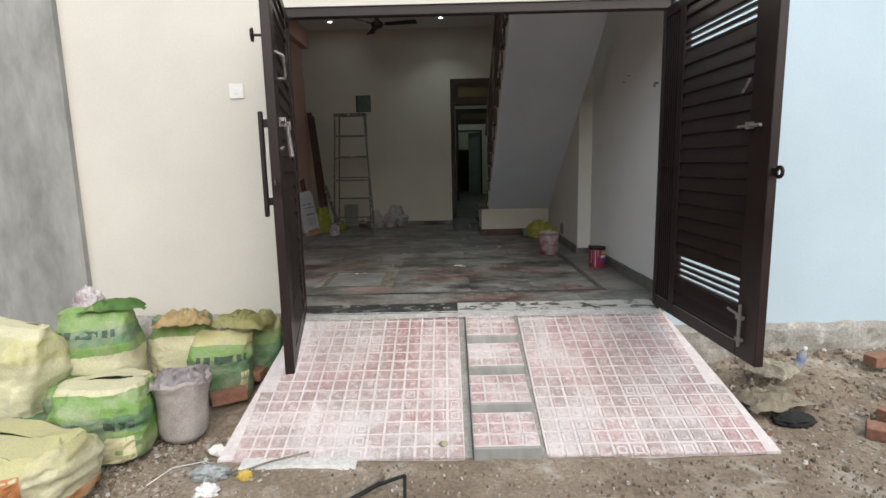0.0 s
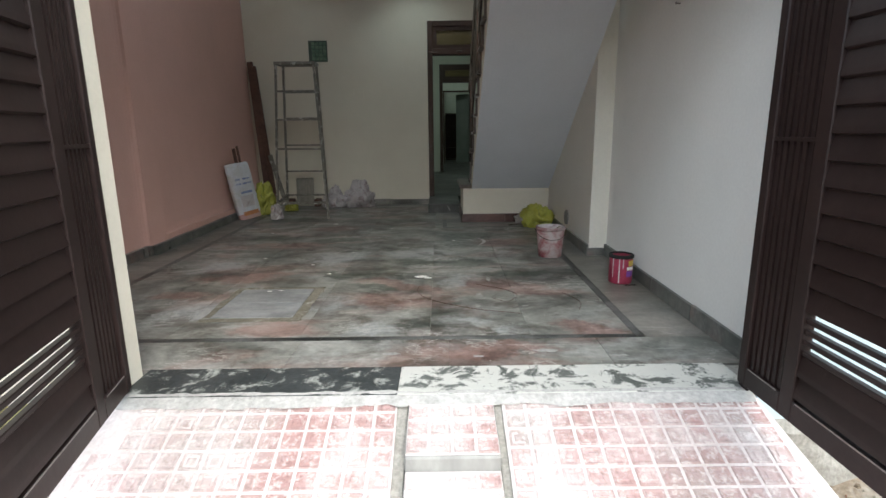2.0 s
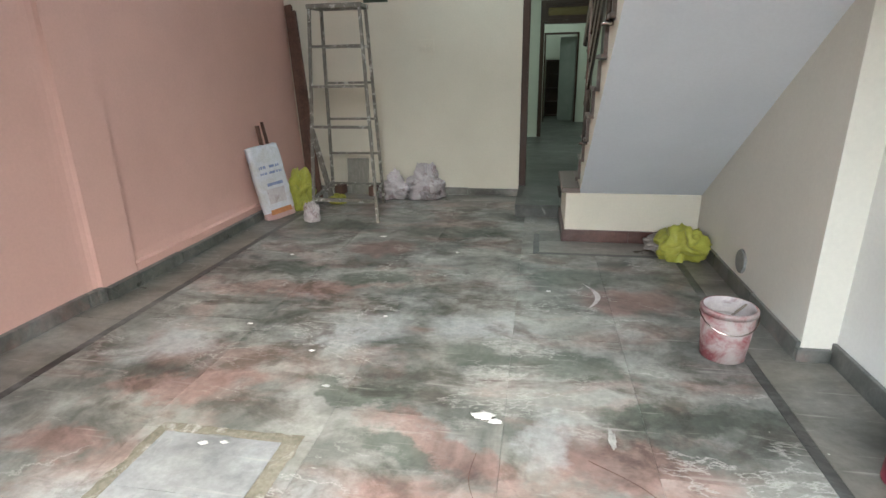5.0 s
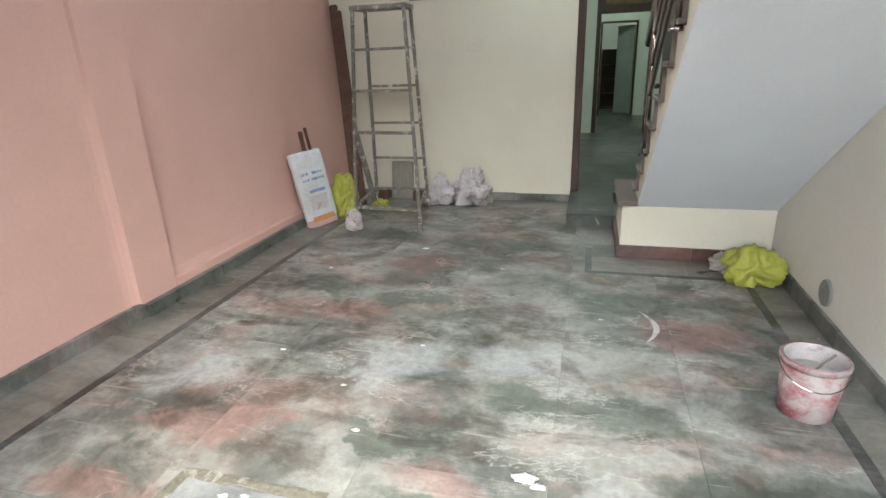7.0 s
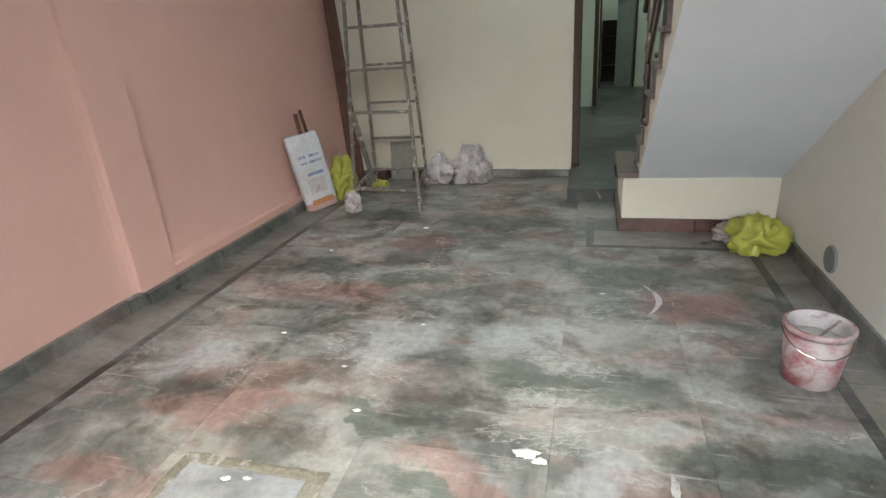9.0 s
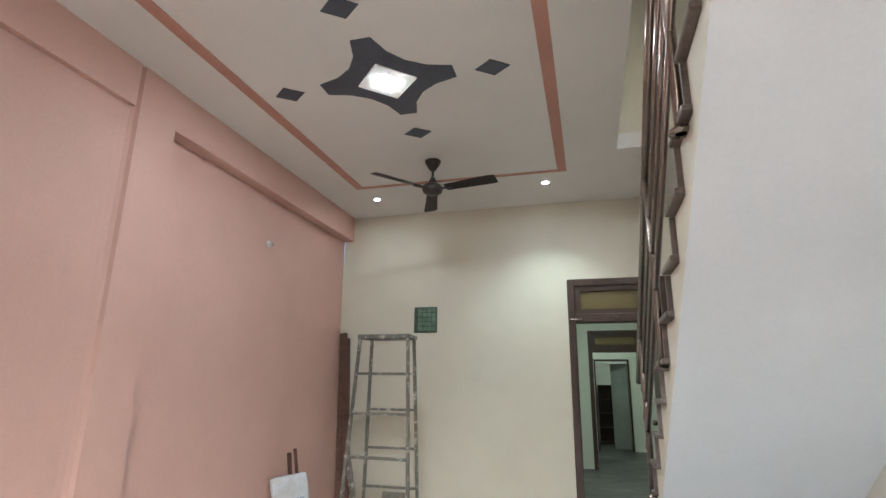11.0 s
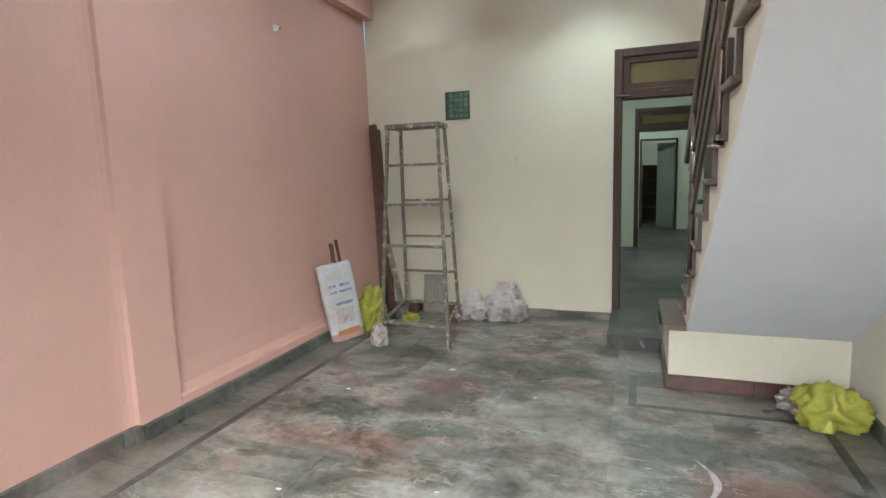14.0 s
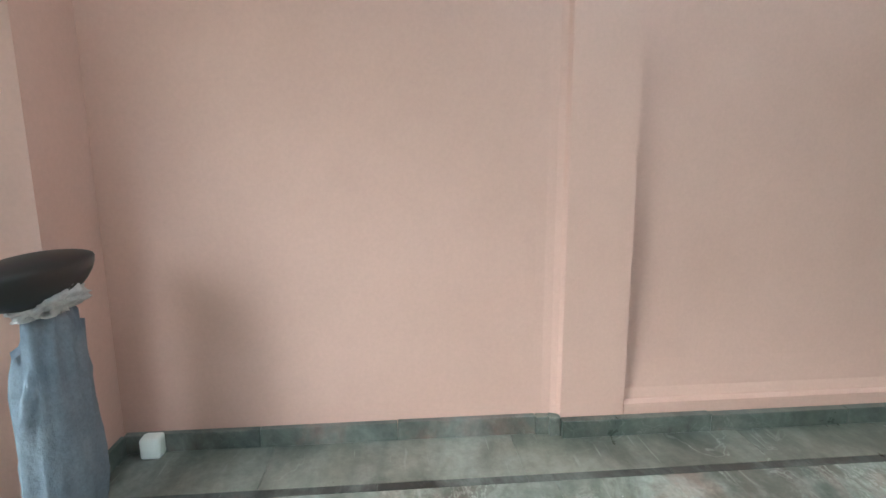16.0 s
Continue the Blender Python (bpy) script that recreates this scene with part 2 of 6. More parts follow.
def marble_mat(name, stops, dust=0.4, shift=1.2, stretch=(0.75, 1.35, 1.0), scale=0.95, vein=0.5, specks=True, smear=0.55):
    """Polished stone under dust: large blotches, a few pale veins, dark smears, white specks."""
    m, n, l, p = node_mat(name)
    vec = place_vec(n, l, stretch, shift)
    flat = place_vec(n, l)
    a = noise_node(n, l, scale, 6, 0.58, vec, 0.5)
    col = ramp_node(n, l, a.outputs["Fac"], stops).outputs[0]
    v = noise_node(n, l, scale * 1.5, 4, 0.55, vec, 1.5)
    vf = ramp_node(n, l, v.outputs["Fac"], [(0.488, (0, 0, 0)), (0.5, (vein,) * 3), (0.512, (0, 0, 0))]).outputs[0]
    vm = noise_node(n, l, 0.9, 2, 0.5, flat)
    vmf = ramp_node(n, l, vm.outputs["Fac"], [(0.48, (0, 0, 0)), (0.6, (1, 1, 1))]).outputs[0]
    vf = mix_node(n, l, 1.0, vf, vmf, "MULTIPLY")
    col = mix_node(n, l, vf, col, (0.5, 0.49, 0.46))
    k = noise_node(n, l, 3.1, 6, 0.6, place_vec(n, l, (0.7, 1.4, 1)), 0.3)
    kf = ramp_node(n, l, k.outputs["Fac"], [(0.36, (smear,) * 3), (0.56, (1, 1, 1))]).outputs[0]
    col = mix_node(n, l, 1.0, col, kf, "MULTIPLY")
    d = noise_node(n, l, 1.4, 7, 0.72, place_vec(n, l, (0.8, 1.3, 1)), 0.5)
    df = ramp_node(n, l, d.outputs["Fac"], [(0.44, (0, 0, 0)), (0.74, (dust,) * 3)]).outputs[0]
    col = mix_node(n, l, df, col, (0.47, 0.47, 0.455))
    g = noise_node(n, l, 24, 5, 0.72, flat)
    gf = ramp_node(n, l, g.outputs["Fac"], [(0.35, (0.78, 0.78, 0.78)), (0.62, (1, 1, 1))]).outputs[0]
    col = mix_node(n, l, 1.0, col, gf, "MULTIPLY")
    if specks:
        s = n.new("ShaderNodeTexVoronoi")
        s.inputs["Scale"].default_value = 4.5
        l.new(flat, s.inputs["Vector"])
        wob = noise_node(n, l, 60, 2, 0.5, flat)
        add = n.new("ShaderNodeMath")
        add.operation = "MULTIPLY_ADD"
        add.inputs[1].default_value = 0.07
        l.new(wob.outputs["Fac"], add.inputs[0])
        l.new(s.outputs["Distance"], add.inputs[2])
        sf = ramp_node(n, l, add.outputs[0], [(0.048, (0.9, 0.9, 0.9)), (0.062, (0, 0, 0))]).outputs[0]
        col = mix_node(n, l, sf, col, (0.6, 0.58, 0.54))
        for ang, sc in ((0.35, 1.7), (-0.5, 1.3)):
            mp = n.new("ShaderNodeMapping")
            mp.inputs["Rotation"].default_value = (0, 0, ang)
            mp.inputs["Scale"].default_value = (sc * 0.5, sc * 9, 1)
            l.new(flat, mp.inputs["Vector"])
            q = noise_node(n, l, 2.2, 3, 0.5, mp.outputs[0], 0.2)
            qf = ramp_node(n, l, q.outputs["Fac"], [(0.66, (0, 0, 0)), (0.72, (0.35, 0.35, 0.35))]).outputs[0]
            col = mix_node(n, l, qf, col, (0.46, 0.44, 0.41))
    l.new(col, p.inputs["Base Color"])
    rg = ramp_node(n, l, d.outputs["Fac"], [(0.3, (0.24, 0.24, 0.24)), (0.7, (0.52, 0.52, 0.52))]).outputs[0]
    l.new(rg, p.inputs["Roughness"])
    p.inputs["Specular IOR Level"].default_value = 0.5
    bump_node(n, l, p, g.outputs["Fac"], 0.04, 0.004)
    return m


def plain_mat(name, c, rough=0.5, metal=0.0, emit=None, power=0.0):
    m, n, l, p = node_mat(name)
    p.inputs["Base Color"].default_value = (*c, 1)
    p.inputs["Roughness"].default_value, p.inputs["Metallic"].default_value = rough, metal
    if emit:
        p.inputs["Emission Color"].default_value = (*emit, 1)
        p.inputs["Emission Strength"].default_value = power
    return m


def glass_mat(name, c, rough=0.1):
    m, n, l, p = node_mat(name)
    t = noise_node(n, l, 18, 3, 0.6, place_vec(n, l))
    col = ramp_node(n, l, t.outputs["Fac"], [(0.3, tuple(v * 0.8 for v in c)), (0.7, c)]).outputs[0]
    l.new(col, p.inputs["Base Color"])
    p.inputs["Roughness"].default_value, p.inputs["Transmission Weight"].default_value = rough, 0.55
    bump_node(n, l, p, t.outputs["Fac"], 0.2)
    return m


PINK = mat("pink_paint", (0.60, 0.368, 0.308), (0.66, 0.41, 0.346), 1.6, 0.62, fine=55, fine_amt=0.05, bump=0.06)
# whiter than the cream walls: daylight from the gate put into the paint
DAYLIT_WALL = mat("daylight_whitened_paint", (0.77, 0.765, 0.73), (0.83, 0.825, 0.79), 1.4, 0.62, fine=55, fine_amt=0.05, bump=0.06)
CREAM = mat("cream_paint", (0.66, 0.615, 0.51), (0.72, 0.675, 0.565), 1.4, 0.62, fine=55, fine_amt=0.05, bump=0.06)
CREAM_PALE = mat("pale_cream_paint", (0.69, 0.66, 0.585), (0.75, 0.72, 0.64), 1.4, 0.62, fine=55, fine_amt=0.05, bump=0.06)
CREAM_OUT = mat("outside_cream_paint", (0.58, 0.55, 0.49), (0.64, 0.61, 0.545), 1.2, 0.75, fine=60, fine_amt=0.06, bump=0.08)
BLUE_OUT = mat("pale_blue_paint", (0.44, 0.54, 0.605), (0.49, 0.59, 0.655), 1.3, 0.75, fine=60, fine_amt=0.06, bump=0.08, stain=(0.42, 0.47, 0.48), stain_at=(0.70, 0.8), stain_scale=5)
PALE = mat("pale_green_paint", (0.60, 0.63, 0.54), (0.66, 0.69, 0.60), 1.4, 0.62, fine=55, fine_amt=0.05, bump=0.06)
WHITE = mat("white_paint", (0.74, 0.73, 0.71), (0.8, 0.79, 0.77), 1.2, 0.65, fine=60, fine_amt=0.04, bump=0.05)
# whitewash with the cool tint of the gate's daylight mixed into its colour
SOFFIT = mat("daylight_tinted_whitewash", (0.71, 0.735, 0.79), (0.77, 0.795, 0.85), 1.4, 0.65, fine=60, fine_amt=0.04, bump=0.05)
CEMENT = mat("grey_cement_plaster", (0.25, 0.25, 0.235), (0.42, 0.415, 0.395), 1.5, 0.88, fine=7, fine_amt=0.28, bump=0.25, stain=(0.17, 0.17, 0.16), stain_at=(0.54, 0.74), stain_scale=1.7, stretch=(1.5, 1, 0.6))
ROUGH_CEMENT = mat("rough_cement", (0.27, 0.255, 0.225), (0.45, 0.43, 0.39), 7, 0.92, fine=60, fine_amt=0.35, bump=0.5, stain=(0.55, 0.53, 0.5), stain_at=(0.6, 0.72), stain_scale=5)
SOIL = mat("dusty_soil", (0.20, 0.15, 0.105), (0.36, 0.295, 0.22), 3.2, 0.95, fine=48, fine_amt=0.45, bump=0.6, stain=(0.44, 0.40, 0.345), stain_at=(0.52, 0.72), stain_scale=4)
BRICK = mat("red_brick", (0.24, 0.115, 0.075), (0.34, 0.18, 0.12), 9, 0.9, fine=50, fine_amt=0.35, bump=0.4)
SKIRT = marble_mat("green_marble_skirting", [(0.32, (0.06, 0.068, 0.062)), (0.48, (0.115, 0.122, 0.108)), (0.6, (0.165, 0.16, 0.142)), (0.72, (0.22, 0.14, 0.118))], 0.3, 20, (1, 1, 1), 2.6, 0.2, False)
SKIRT_RED = marble_mat("red_granite_skirting", [(0.3, (0.10, 0.05, 0.042)), (0.5, (0.15, 0.075, 0.062)), (0.7, (0.2, 0.115, 0.095))], 0.15, 20, (1, 1, 1), 2.2, 0.1, False)
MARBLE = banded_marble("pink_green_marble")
BORDER = marble_mat("grey_green_marble", [(0.32, (0.10, 0.098, 0.083)), (0.5, (0.19, 0.178, 0.152)), (0.68, (0.26, 0.232, 0.2))], 0.4, 3, (1, 1, 1), 1.3)
BLACK = marble_mat("black_granite", [(0.3, (0.02, 0.021, 0.02)), (0.6, (0.042, 0.042, 0.04)), (0.8, (0.07, 0.068, 0.065))], 0.5, 9, vein=0.1, specks=False)
THRESH = mat("plaster_smeared_black_granite", (0.03, 0.035, 0.035), (0.075, 0.08, 0.08), 4, 0.5, fine=40, fine_amt=0.3, bump=0.1, stain=(0.36, 0.37, 0.34), stain_at=(0.53, 0.64), stain_scale=8)
THRESH_WHITE = mat("heavily_plastered_granite", (0.10, 0.11, 0.10), (0.17, 0.175, 0.165), 4, 0.7, fine=40, fine_amt=0.25, bump=0.25, stain=(0.50, 0.50, 0.465), stain_at=(0.42, 0.49), stain_scale=8)
DARKFLOOR = marble_mat("dark_green_marble", [(0.32, (0.033, 0.036, 0.031)), (0.5, (0.065, 0.068, 0.06)), (0.68, (0.11, 0.11, 0.098))], 0.2, 0, (1, 1, 1), 1.2, 0.4, False)
GRANITE = mat("brown_granite", (0.13, 0.095, 0.08), (0.21, 0.165, 0.145), 18, 0.35, fine=120, fine_amt=0.4, bump=0.05)
GATE = mat("dark_brown_enamel", (0.017, 0.010, 0.009), (0.03, 0.018, 0.016), 3, 0.42, fine=30, fine_amt=0.25, bump=0.05, stain=(0.10, 0.075, 0.065), stain_at=(0.66, 0.82), stain_scale=7, spec=0.35)
GATE_TRIM = mat("worn_metal_edge", (0.22, 0.19, 0.175), (0.34, 0.31, 0.29), 20, 0.45, metal=0.4, fine=60, bump=0.1)
WOOD = mat("dark_brown_wood", (0.05, 0.025, 0.018), (0.085, 0.045, 0.03), 6, 0.42, fine=40, fine_amt=0.35, bump=0.1, stretch=(8, 8, 0.7))
TILE = dirty_tile("red_chequered_tile")
GROUT = mat("whitish_grout", (0.58, 0.52, 0.505), (0.72, 0.66, 0.645), 9, 0.9, fine=60, fine_amt=0.2, bump=0.3, stain=(0.44, 0.42, 0.40), stain_at=(0.6, 0.78), stain_scale=3)
STEEL = mat("brushed_brown_steel", (0.24, 0.19, 0.165), (0.36, 0.3, 0.27), 5, 0.22, metal=0.9, fine=80, fine_amt=0.15, bump=0.02)
LADDER = mat("paint_spattered_steel", (0.17, 0.155, 0.13), (0.28, 0.265, 0.225), 14, 0.6, metal=0.3, fine=60, fine_amt=0.3, bump=0.25, stain=(0.56, 0.55, 0.5), stain_at=(0.54, 0.62), stain_scale=16)
RUST = mat("rusty_brown_iron", (0.085, 0.042, 0.03), (0.16, 0.085, 0.06), 9, 0.7, fine=50, fine_amt=0.3, bump=0.3)
FAN = mat("dark_brown_fan_enamel", (0.028, 0.02, 0.018), (0.045, 0.034, 0.03), 6, 0.4, fine=40, bump=0.03)
STAR = mat("slate_blue_stencil", (0.075, 0.085, 0.11), (0.11, 0.12, 0.15), 5, 0.6, fine=50, fine_amt=0.1, bump=0.03)
STRIPE = mat("terracotta_stripe", (0.50, 0.26, 0.205), (0.56, 0.30, 0.235), 3, 0.6, fine=50, fine_amt=0.08, bump=0.04)
PLASTIC_W = mat("white_plastic", (0.72, 0.71, 0.68), (0.8, 0.79, 0.76), 5, 0.35, fine=50, fine_amt=0.05, bump=0.02)
LAMP = plain_mat("lamp_lens", (0.9, 0.9, 0.9), 0.3, 0, (0.9, 0.96, 1.0), 60.0)
DARK = plain_mat("dark_void", (0.012, 0.012, 0.011), 0.9)


# ---- mesh helpers ----
def box(bm, x0, x1, y0, y1, z0, z1):
    v = [bm.verts.new((x, y, z)) for z in (z0, z1) for y in (y0, y1) for x in (x0, x1)]
    for f in ((0, 2, 3, 1), (4, 5, 7, 6), (0, 1, 5, 4), (2, 6, 7, 3), (0, 4, 6, 2), (1, 3, 7, 5)):
        bm.faces.new([v[i] for i in f])
    return bm


def boxes(*rows):
    bm = bmesh.new()
    for r in rows:
        box(bm, *r)
    return bm


def soften(bm, w, seg=2):
    bmesh.ops.bevel(bm, geom=bm.edges[:], offset=w, segments=seg, affect="EDGES", profile=0.5)
    return bm


def rod(bm, p0, p1, r0, r1=None, seg=10):
    p0, p1 = Vector(p0), Vector(p1)
    r1 = r0 if r1 is None else r1
    q = (p1 - p0).to_track_quat("Z", "Y")
    rings = []
    for p, r in ((p0, r0), (p1, r1)):
        rings.append([bm.verts.new(p + q @ Vector((r * math.cos(a), r * math.sin(a), 0))) for a in (2 * math.pi * i / seg for i in range(seg))])
    for i in range(seg):
        j = (i + 1) % seg
        bm.faces.new((rings[0][i], rings[0][j], rings[1][j], rings[1][i]))
    bm.faces.new(rings[0][::-1])
    bm.faces.new(rings[1])
    return bm


def beam(bm, p0, p1, w, d, up=(0, 0, 1)):
    """A square bar from p0 to p1, w across and d deep."""
    p0, p1 = Vector(p0), Vector(p1)
    ax = (p1 - p0).normalized()
    s = ax.cross(Vector(up))
    s = s.normalized() if s.length > 1e-4 else Vector((1, 0, 0))
    u = s.cross(ax).normalized()
    v = [bm.verts.new(p + s * a * w / 2 + u * b * d / 2) for p in (p0, p1) for a, b in ((-1, -1), (1, -1), (1, 1), (-1, 1))]
    for f in ((3, 2, 1, 0), (4, 5, 6, 7), (0, 1, 5, 4), (1, 2, 6, 5), (2, 3, 7, 6), (3, 0, 4, 7)):
        bm.faces.new([v[i] for i in f])
    return bm


def spin(bm, profile, seg=28, centre=(0, 0, 0)):
    """A turned shape from (radius, height) pairs, open at both ends unless the radius is 0."""
    c = Vector(centre)
    rings = []
    for r, z in profile:
        rings.append([bm.verts.new(c + Vector((r * math.cos(a), r * math.sin(a), z))) for a in (2 * math.pi * i / seg for i in range(seg))])
    for a, b in zip(rings, rings[1:]):
        for i in range(seg):
            j = (i + 1) % seg
            bm.faces.new((a[i], a[j], b[j], b[i]))
    return bm


def sheet(bm, fn, nu, nv, closed=False):
    """A grid surface from fn(u, v), u and v from 0 to 1; closed joins the ends of u."""
    g = [[bm.verts.new(fn(i / nu, j / nv)) for i in range(nu if closed else nu + 1)] for j in range(nv + 1)]
    for j in range(nv):
        for i in range(nu):
            k = (i + 1) % nu if closed else i + 1
            bm.faces.new((g[j][i], g[j][k], g[j + 1][k], g[j + 1][i]))
    return bm


def link(name, bm, material, smooth=False):
    me = bpy.data.meshes.new(name)
    bmesh.ops.recalc_face_normals(bm, faces=bm.faces[:])
    bm.to_mesh(me)
    bm.free()
    me.materials.append(material)
    if smooth:
        for poly in me.polygons:
            poly.use_smooth = True
    return new(name, me)


def thing(name, bm, material, label, category, group="", kind="", smooth=False):
    return tagged(link(name, bm, material, smooth), label, category, group, kind)


def empty(name, label, category, at=(0, 0, 0), rz=0, group="", kind=""):
    ob = new(name)
    ob.matrix_basis = pose(*at, 0, 0, rz)
    return tagged(ob, label, category, group, kind)


def part(name, bm, material, parent, label="", smooth=False, kind=""):
    ob = link(name, bm, material, smooth)
    ob.parent = parent
    return tagged(ob, label, kind=kind)


def piece(name, mesh, parent, m):
    ob = new(name, mesh)
    ob.parent = parent
    ob.matrix_basis = m
    return ob


def structure(name, bm, material, label, category):
    return thing(name, bm, material, label, category, kind="structure")


# ---- structure: the room ----
CZ = 3.5                      # ceiling
RX, RX2, BY = 1.835, 1.68, 10.0
EY = 6.5                      # step in the east wall
PY0, PY1 = 6.69, 7.0          # pilaster
floor_ob = structure("floor", boxes((-2.6, 1.95, 4.24, 10.0, -0.5, -0.012), (-1.04, 1.80, 3.97, 4.24, -0.5, -0.012)), ROUGH_CEMENT, "dusty pink and green marble slab floor", "floor")
wl = boxes((-2.35, -1.97, 4.18, 4.68, -0.5, CZ), (-2.64, -2.35, 4.18, PY0 - 0.13, -0.5, CZ), (-2.64, -2.31, PY0, PY1, -0.5, CZ), (-2.35, -2.31, 4.18, PY0 - 0.035, 3.2, CZ), (-2.46, -2.315, PY1, BY, 3.2, CZ))
splay = ((-2.64, PY0 - 0.13), (-2.35, PY0 - 0.13), (-2.348, PY0 - 0.085), (-2.342, PY0 - 0.045), (-2.33, PY0 - 0.016), (-2.31, PY0), (-2.64, PY0))
wv = [[wl.verts.new((x, y, z)) for x, y in splay] for z in (-0.5, CZ)]
for i in range(7):
    j = (i + 1) % 7
    wl.faces.new((wv[0][i], wv[0][j], wv[1][j], wv[1][i]))
lean = [(-2.64, -0.5), (-2.304, -0.5), (-2.304, 0.14), (-2.335, 0.15), (-2.352, 0.2), (-2.37, 0.34), (-2.39, 0.65), (-2.41, 1.2), (-2.425, 1.9), (-2.435, CZ), (-2.64, CZ)]
wv = [[wl.verts.new((x, y, z)) for x, z in lean] for y in (PY1, BY)]
wl.faces.new(wv[0])
wl.faces.new(wv[1][::-1])
for i in range(len(lean)):
    j = (i + 1) % len(lean)
    wl.faces.new((wv[0][i], wv[1][i], wv[1][j], wv[0][j]))
structure("wall_west", wl, PINK, "salmon-pink painted wall with a pilaster and beam", "wall")
structure("wall_north", boxes((-2.43, 0.2, BY, 10.23, -0.5, CZ), (0.2, 1.2, BY, 10.23, 2.62, CZ), (1.2, 1.9, BY, 10.23, -0.5, CZ)), CREAM, "cream painted back wall with a doorway", "wall")
structure("wall_east", boxes((RX, 1.99, 4.18, EY, -0.5, CZ + 1.6)), DAYLIT_WALL, "painted wall near the gate, daylight's whitening put into its colour", "wall")
structure("wall_east_inner", boxes((RX2, 1.99, EY, BY, -0.5, CZ + 1.6)), CREAM_PALE, "pale cream painted wall beside the stairs, a step proud", "wall")
front = structure("wall_south", boxes((-2.64, -1.03, 4.07, 4.18, -0.5, CZ), (1.80, 1.99, 4.07, 4.18, -0.5, CZ), (-1.03, 1.80, 4.07, 4.18, 2.2, CZ)), CREAM, "cream painted wall round the gateway", "wall")
# the gap at z 3.95 to 4.95 is added, unseen, to brighten the stairwell
structure("wall_facade", boxes((-2.56, -1.03, 3.95, 4.07, 0.03, 7.0), (-1.03, 1.71, 3.95, 4.07, 2.2, 3.95), (-1.03, 0.78, 3.95, 4.07, 3.95, 4.95), (1.58, 1.71, 3.95, 4.07, 3.95, 4.95), (-1.03, 1.71, 3.95, 4.07, 4.95, 7.0)), CREAM_OUT, "cream painted house front with an added unseen opening at the stairwell", "wall")
structure("wall_facade_blue", boxes((1.71, 7.5, 3.95, 4.07, -0.5, 7.0)), BLUE_OUT, "pale blue painted house front with stains", "wall")
structure("wall_neighbour", boxes((-7.5, -2.56, 3.9, 4.07, -0.5, 7.0)), CEMENT, "streaked grey cement-plastered wall", "wall")
# ceiling with the stair opening
structure("ceiling", boxes((-2.43, 0.72, 4.18, BY, CZ, CZ + 0.14), (0.72, 1.99, 8.7, BY, CZ, CZ + 0.14)), WHITE, "white painted ceiling with a terracotta border", "ceiling")
structure("wall_stairwell", boxes((0.6, 0.72, 4.18, 8.7, CZ + 0.14, CZ + 1.6), (0.6, 1.99, 8.7, 8.82, CZ + 0.14, CZ + 1.6), (0.6, 0.72, 4.07, 4.18, CZ + 0.14, CZ + 1.6)), CREAM, "cream painted stairwell wall above the ceiling", "wall")
structure("ceiling_stairwell", boxes((0.6, 1.99, 4.07, 8.82, CZ + 1.6, CZ + 1.72)), WHITE, "white stairwell ceiling", "ceiling")
SX0, SX1, SY0, SY1 = -1.88, 0.28, 5.4, 9.08
w = 0.085
structure("trim", boxes((SX0, SX0 + w, SY0, SY1, CZ - 0.006, CZ), (SX1 - w, SX1, SY0, SY1, CZ - 0.006, CZ), (SX0 + w, SX1 - w, SY0, SY0 + w, CZ - 0.006, CZ), (SX0 + w, SX1 - w, SY1 - 0.05, SY1, CZ - 0.006, CZ)), STRIPE, "terracotta painted ceiling border", "trim")
# back rooms
structure("floor_back", boxes((-1.0, 2.0, 10.23, 20.0, -0.2, 0.12), (0.2, 1.2, 10.0, 10.23, -0.2, 0.12), (0.2, 0.63, 9.06, 10.0, -0.2, 0.12)), DARKFLOOR, "dark marble floor of the back rooms", "floor")
structure("wall_back_room", boxes((-1.1, -1.0, 10.23, 20, 0, 3.3), (2.0, 2.1, 10.23, 20, 0, 3.3), (-1.0, 0.37, 14.7, 14.85, 0.12, 3.3), (0.37, 1.35, 14.7, 14.85, 2.56, 3.3), (1.35, 2.0, 14.7, 14.85, 0.12, 3.3),
          (-1.0, 0.47, 17.9, 18.05, 0.12, 3.3), (0.47, 1.28, 17.9, 18.05, 2.2, 3.3), (1.28, 2.0, 17.9, 18.05, 0.12, 3.3), (-1.0, 2.0, 19.9, 20.0, 0.12, 3.3)), PALE, "pale painted walls of the back rooms", "wall")
structure("ceiling_back", boxes((-1.1, 2.1, 10.23, 20, 3.3, 3.4)), WHITE, "white back room ceiling", "ceiling")


# ---- structure: outside ----
def ground_mesh():
    bm = bmesh.new()
    xs = [-60, -20, -8] + [-6 + 0.12 * i for i in range(101)] + [8, 20, 60]
    ys = [-60, -20, -6, -3] + [-1 + 0.12 * i for i in range(42)]
    rows = []
    for y in ys:
        row = []
        for x in xs:
            z = -0.46
            if -6.1 < x < 6.1 and y > -1.1:
                z += 0.022 * noise.noise((x * 1.3, y * 1.3, 0)) + 0.012 * noise.noise((x * 5, y * 5, 3))
                if x > 1.9:
                    z += min(max((y - 2.9) / 0.9, 0), 1) * min((x - 1.9) / 0.5, 1) * (0.14 + 0.05 * noise.noise((x * 4, y * 4, 7)))
                if x < -1.05:
                    z += min(max((y - 3.0) / 0.8, 0), 1) * 0.1
            row.append(bm.verts.new((x, y, z)))
        rows.append(row)
    for a, b in zip(rows, rows[1:]):
        for i in range(len(xs) - 1):
            bm.faces.new((a[i], a[i + 1], b[i + 1], b[i]))
    return bm


structure("ground", ground_mesh(), SOIL, "dusty earth street with scattered rubble", "ground")
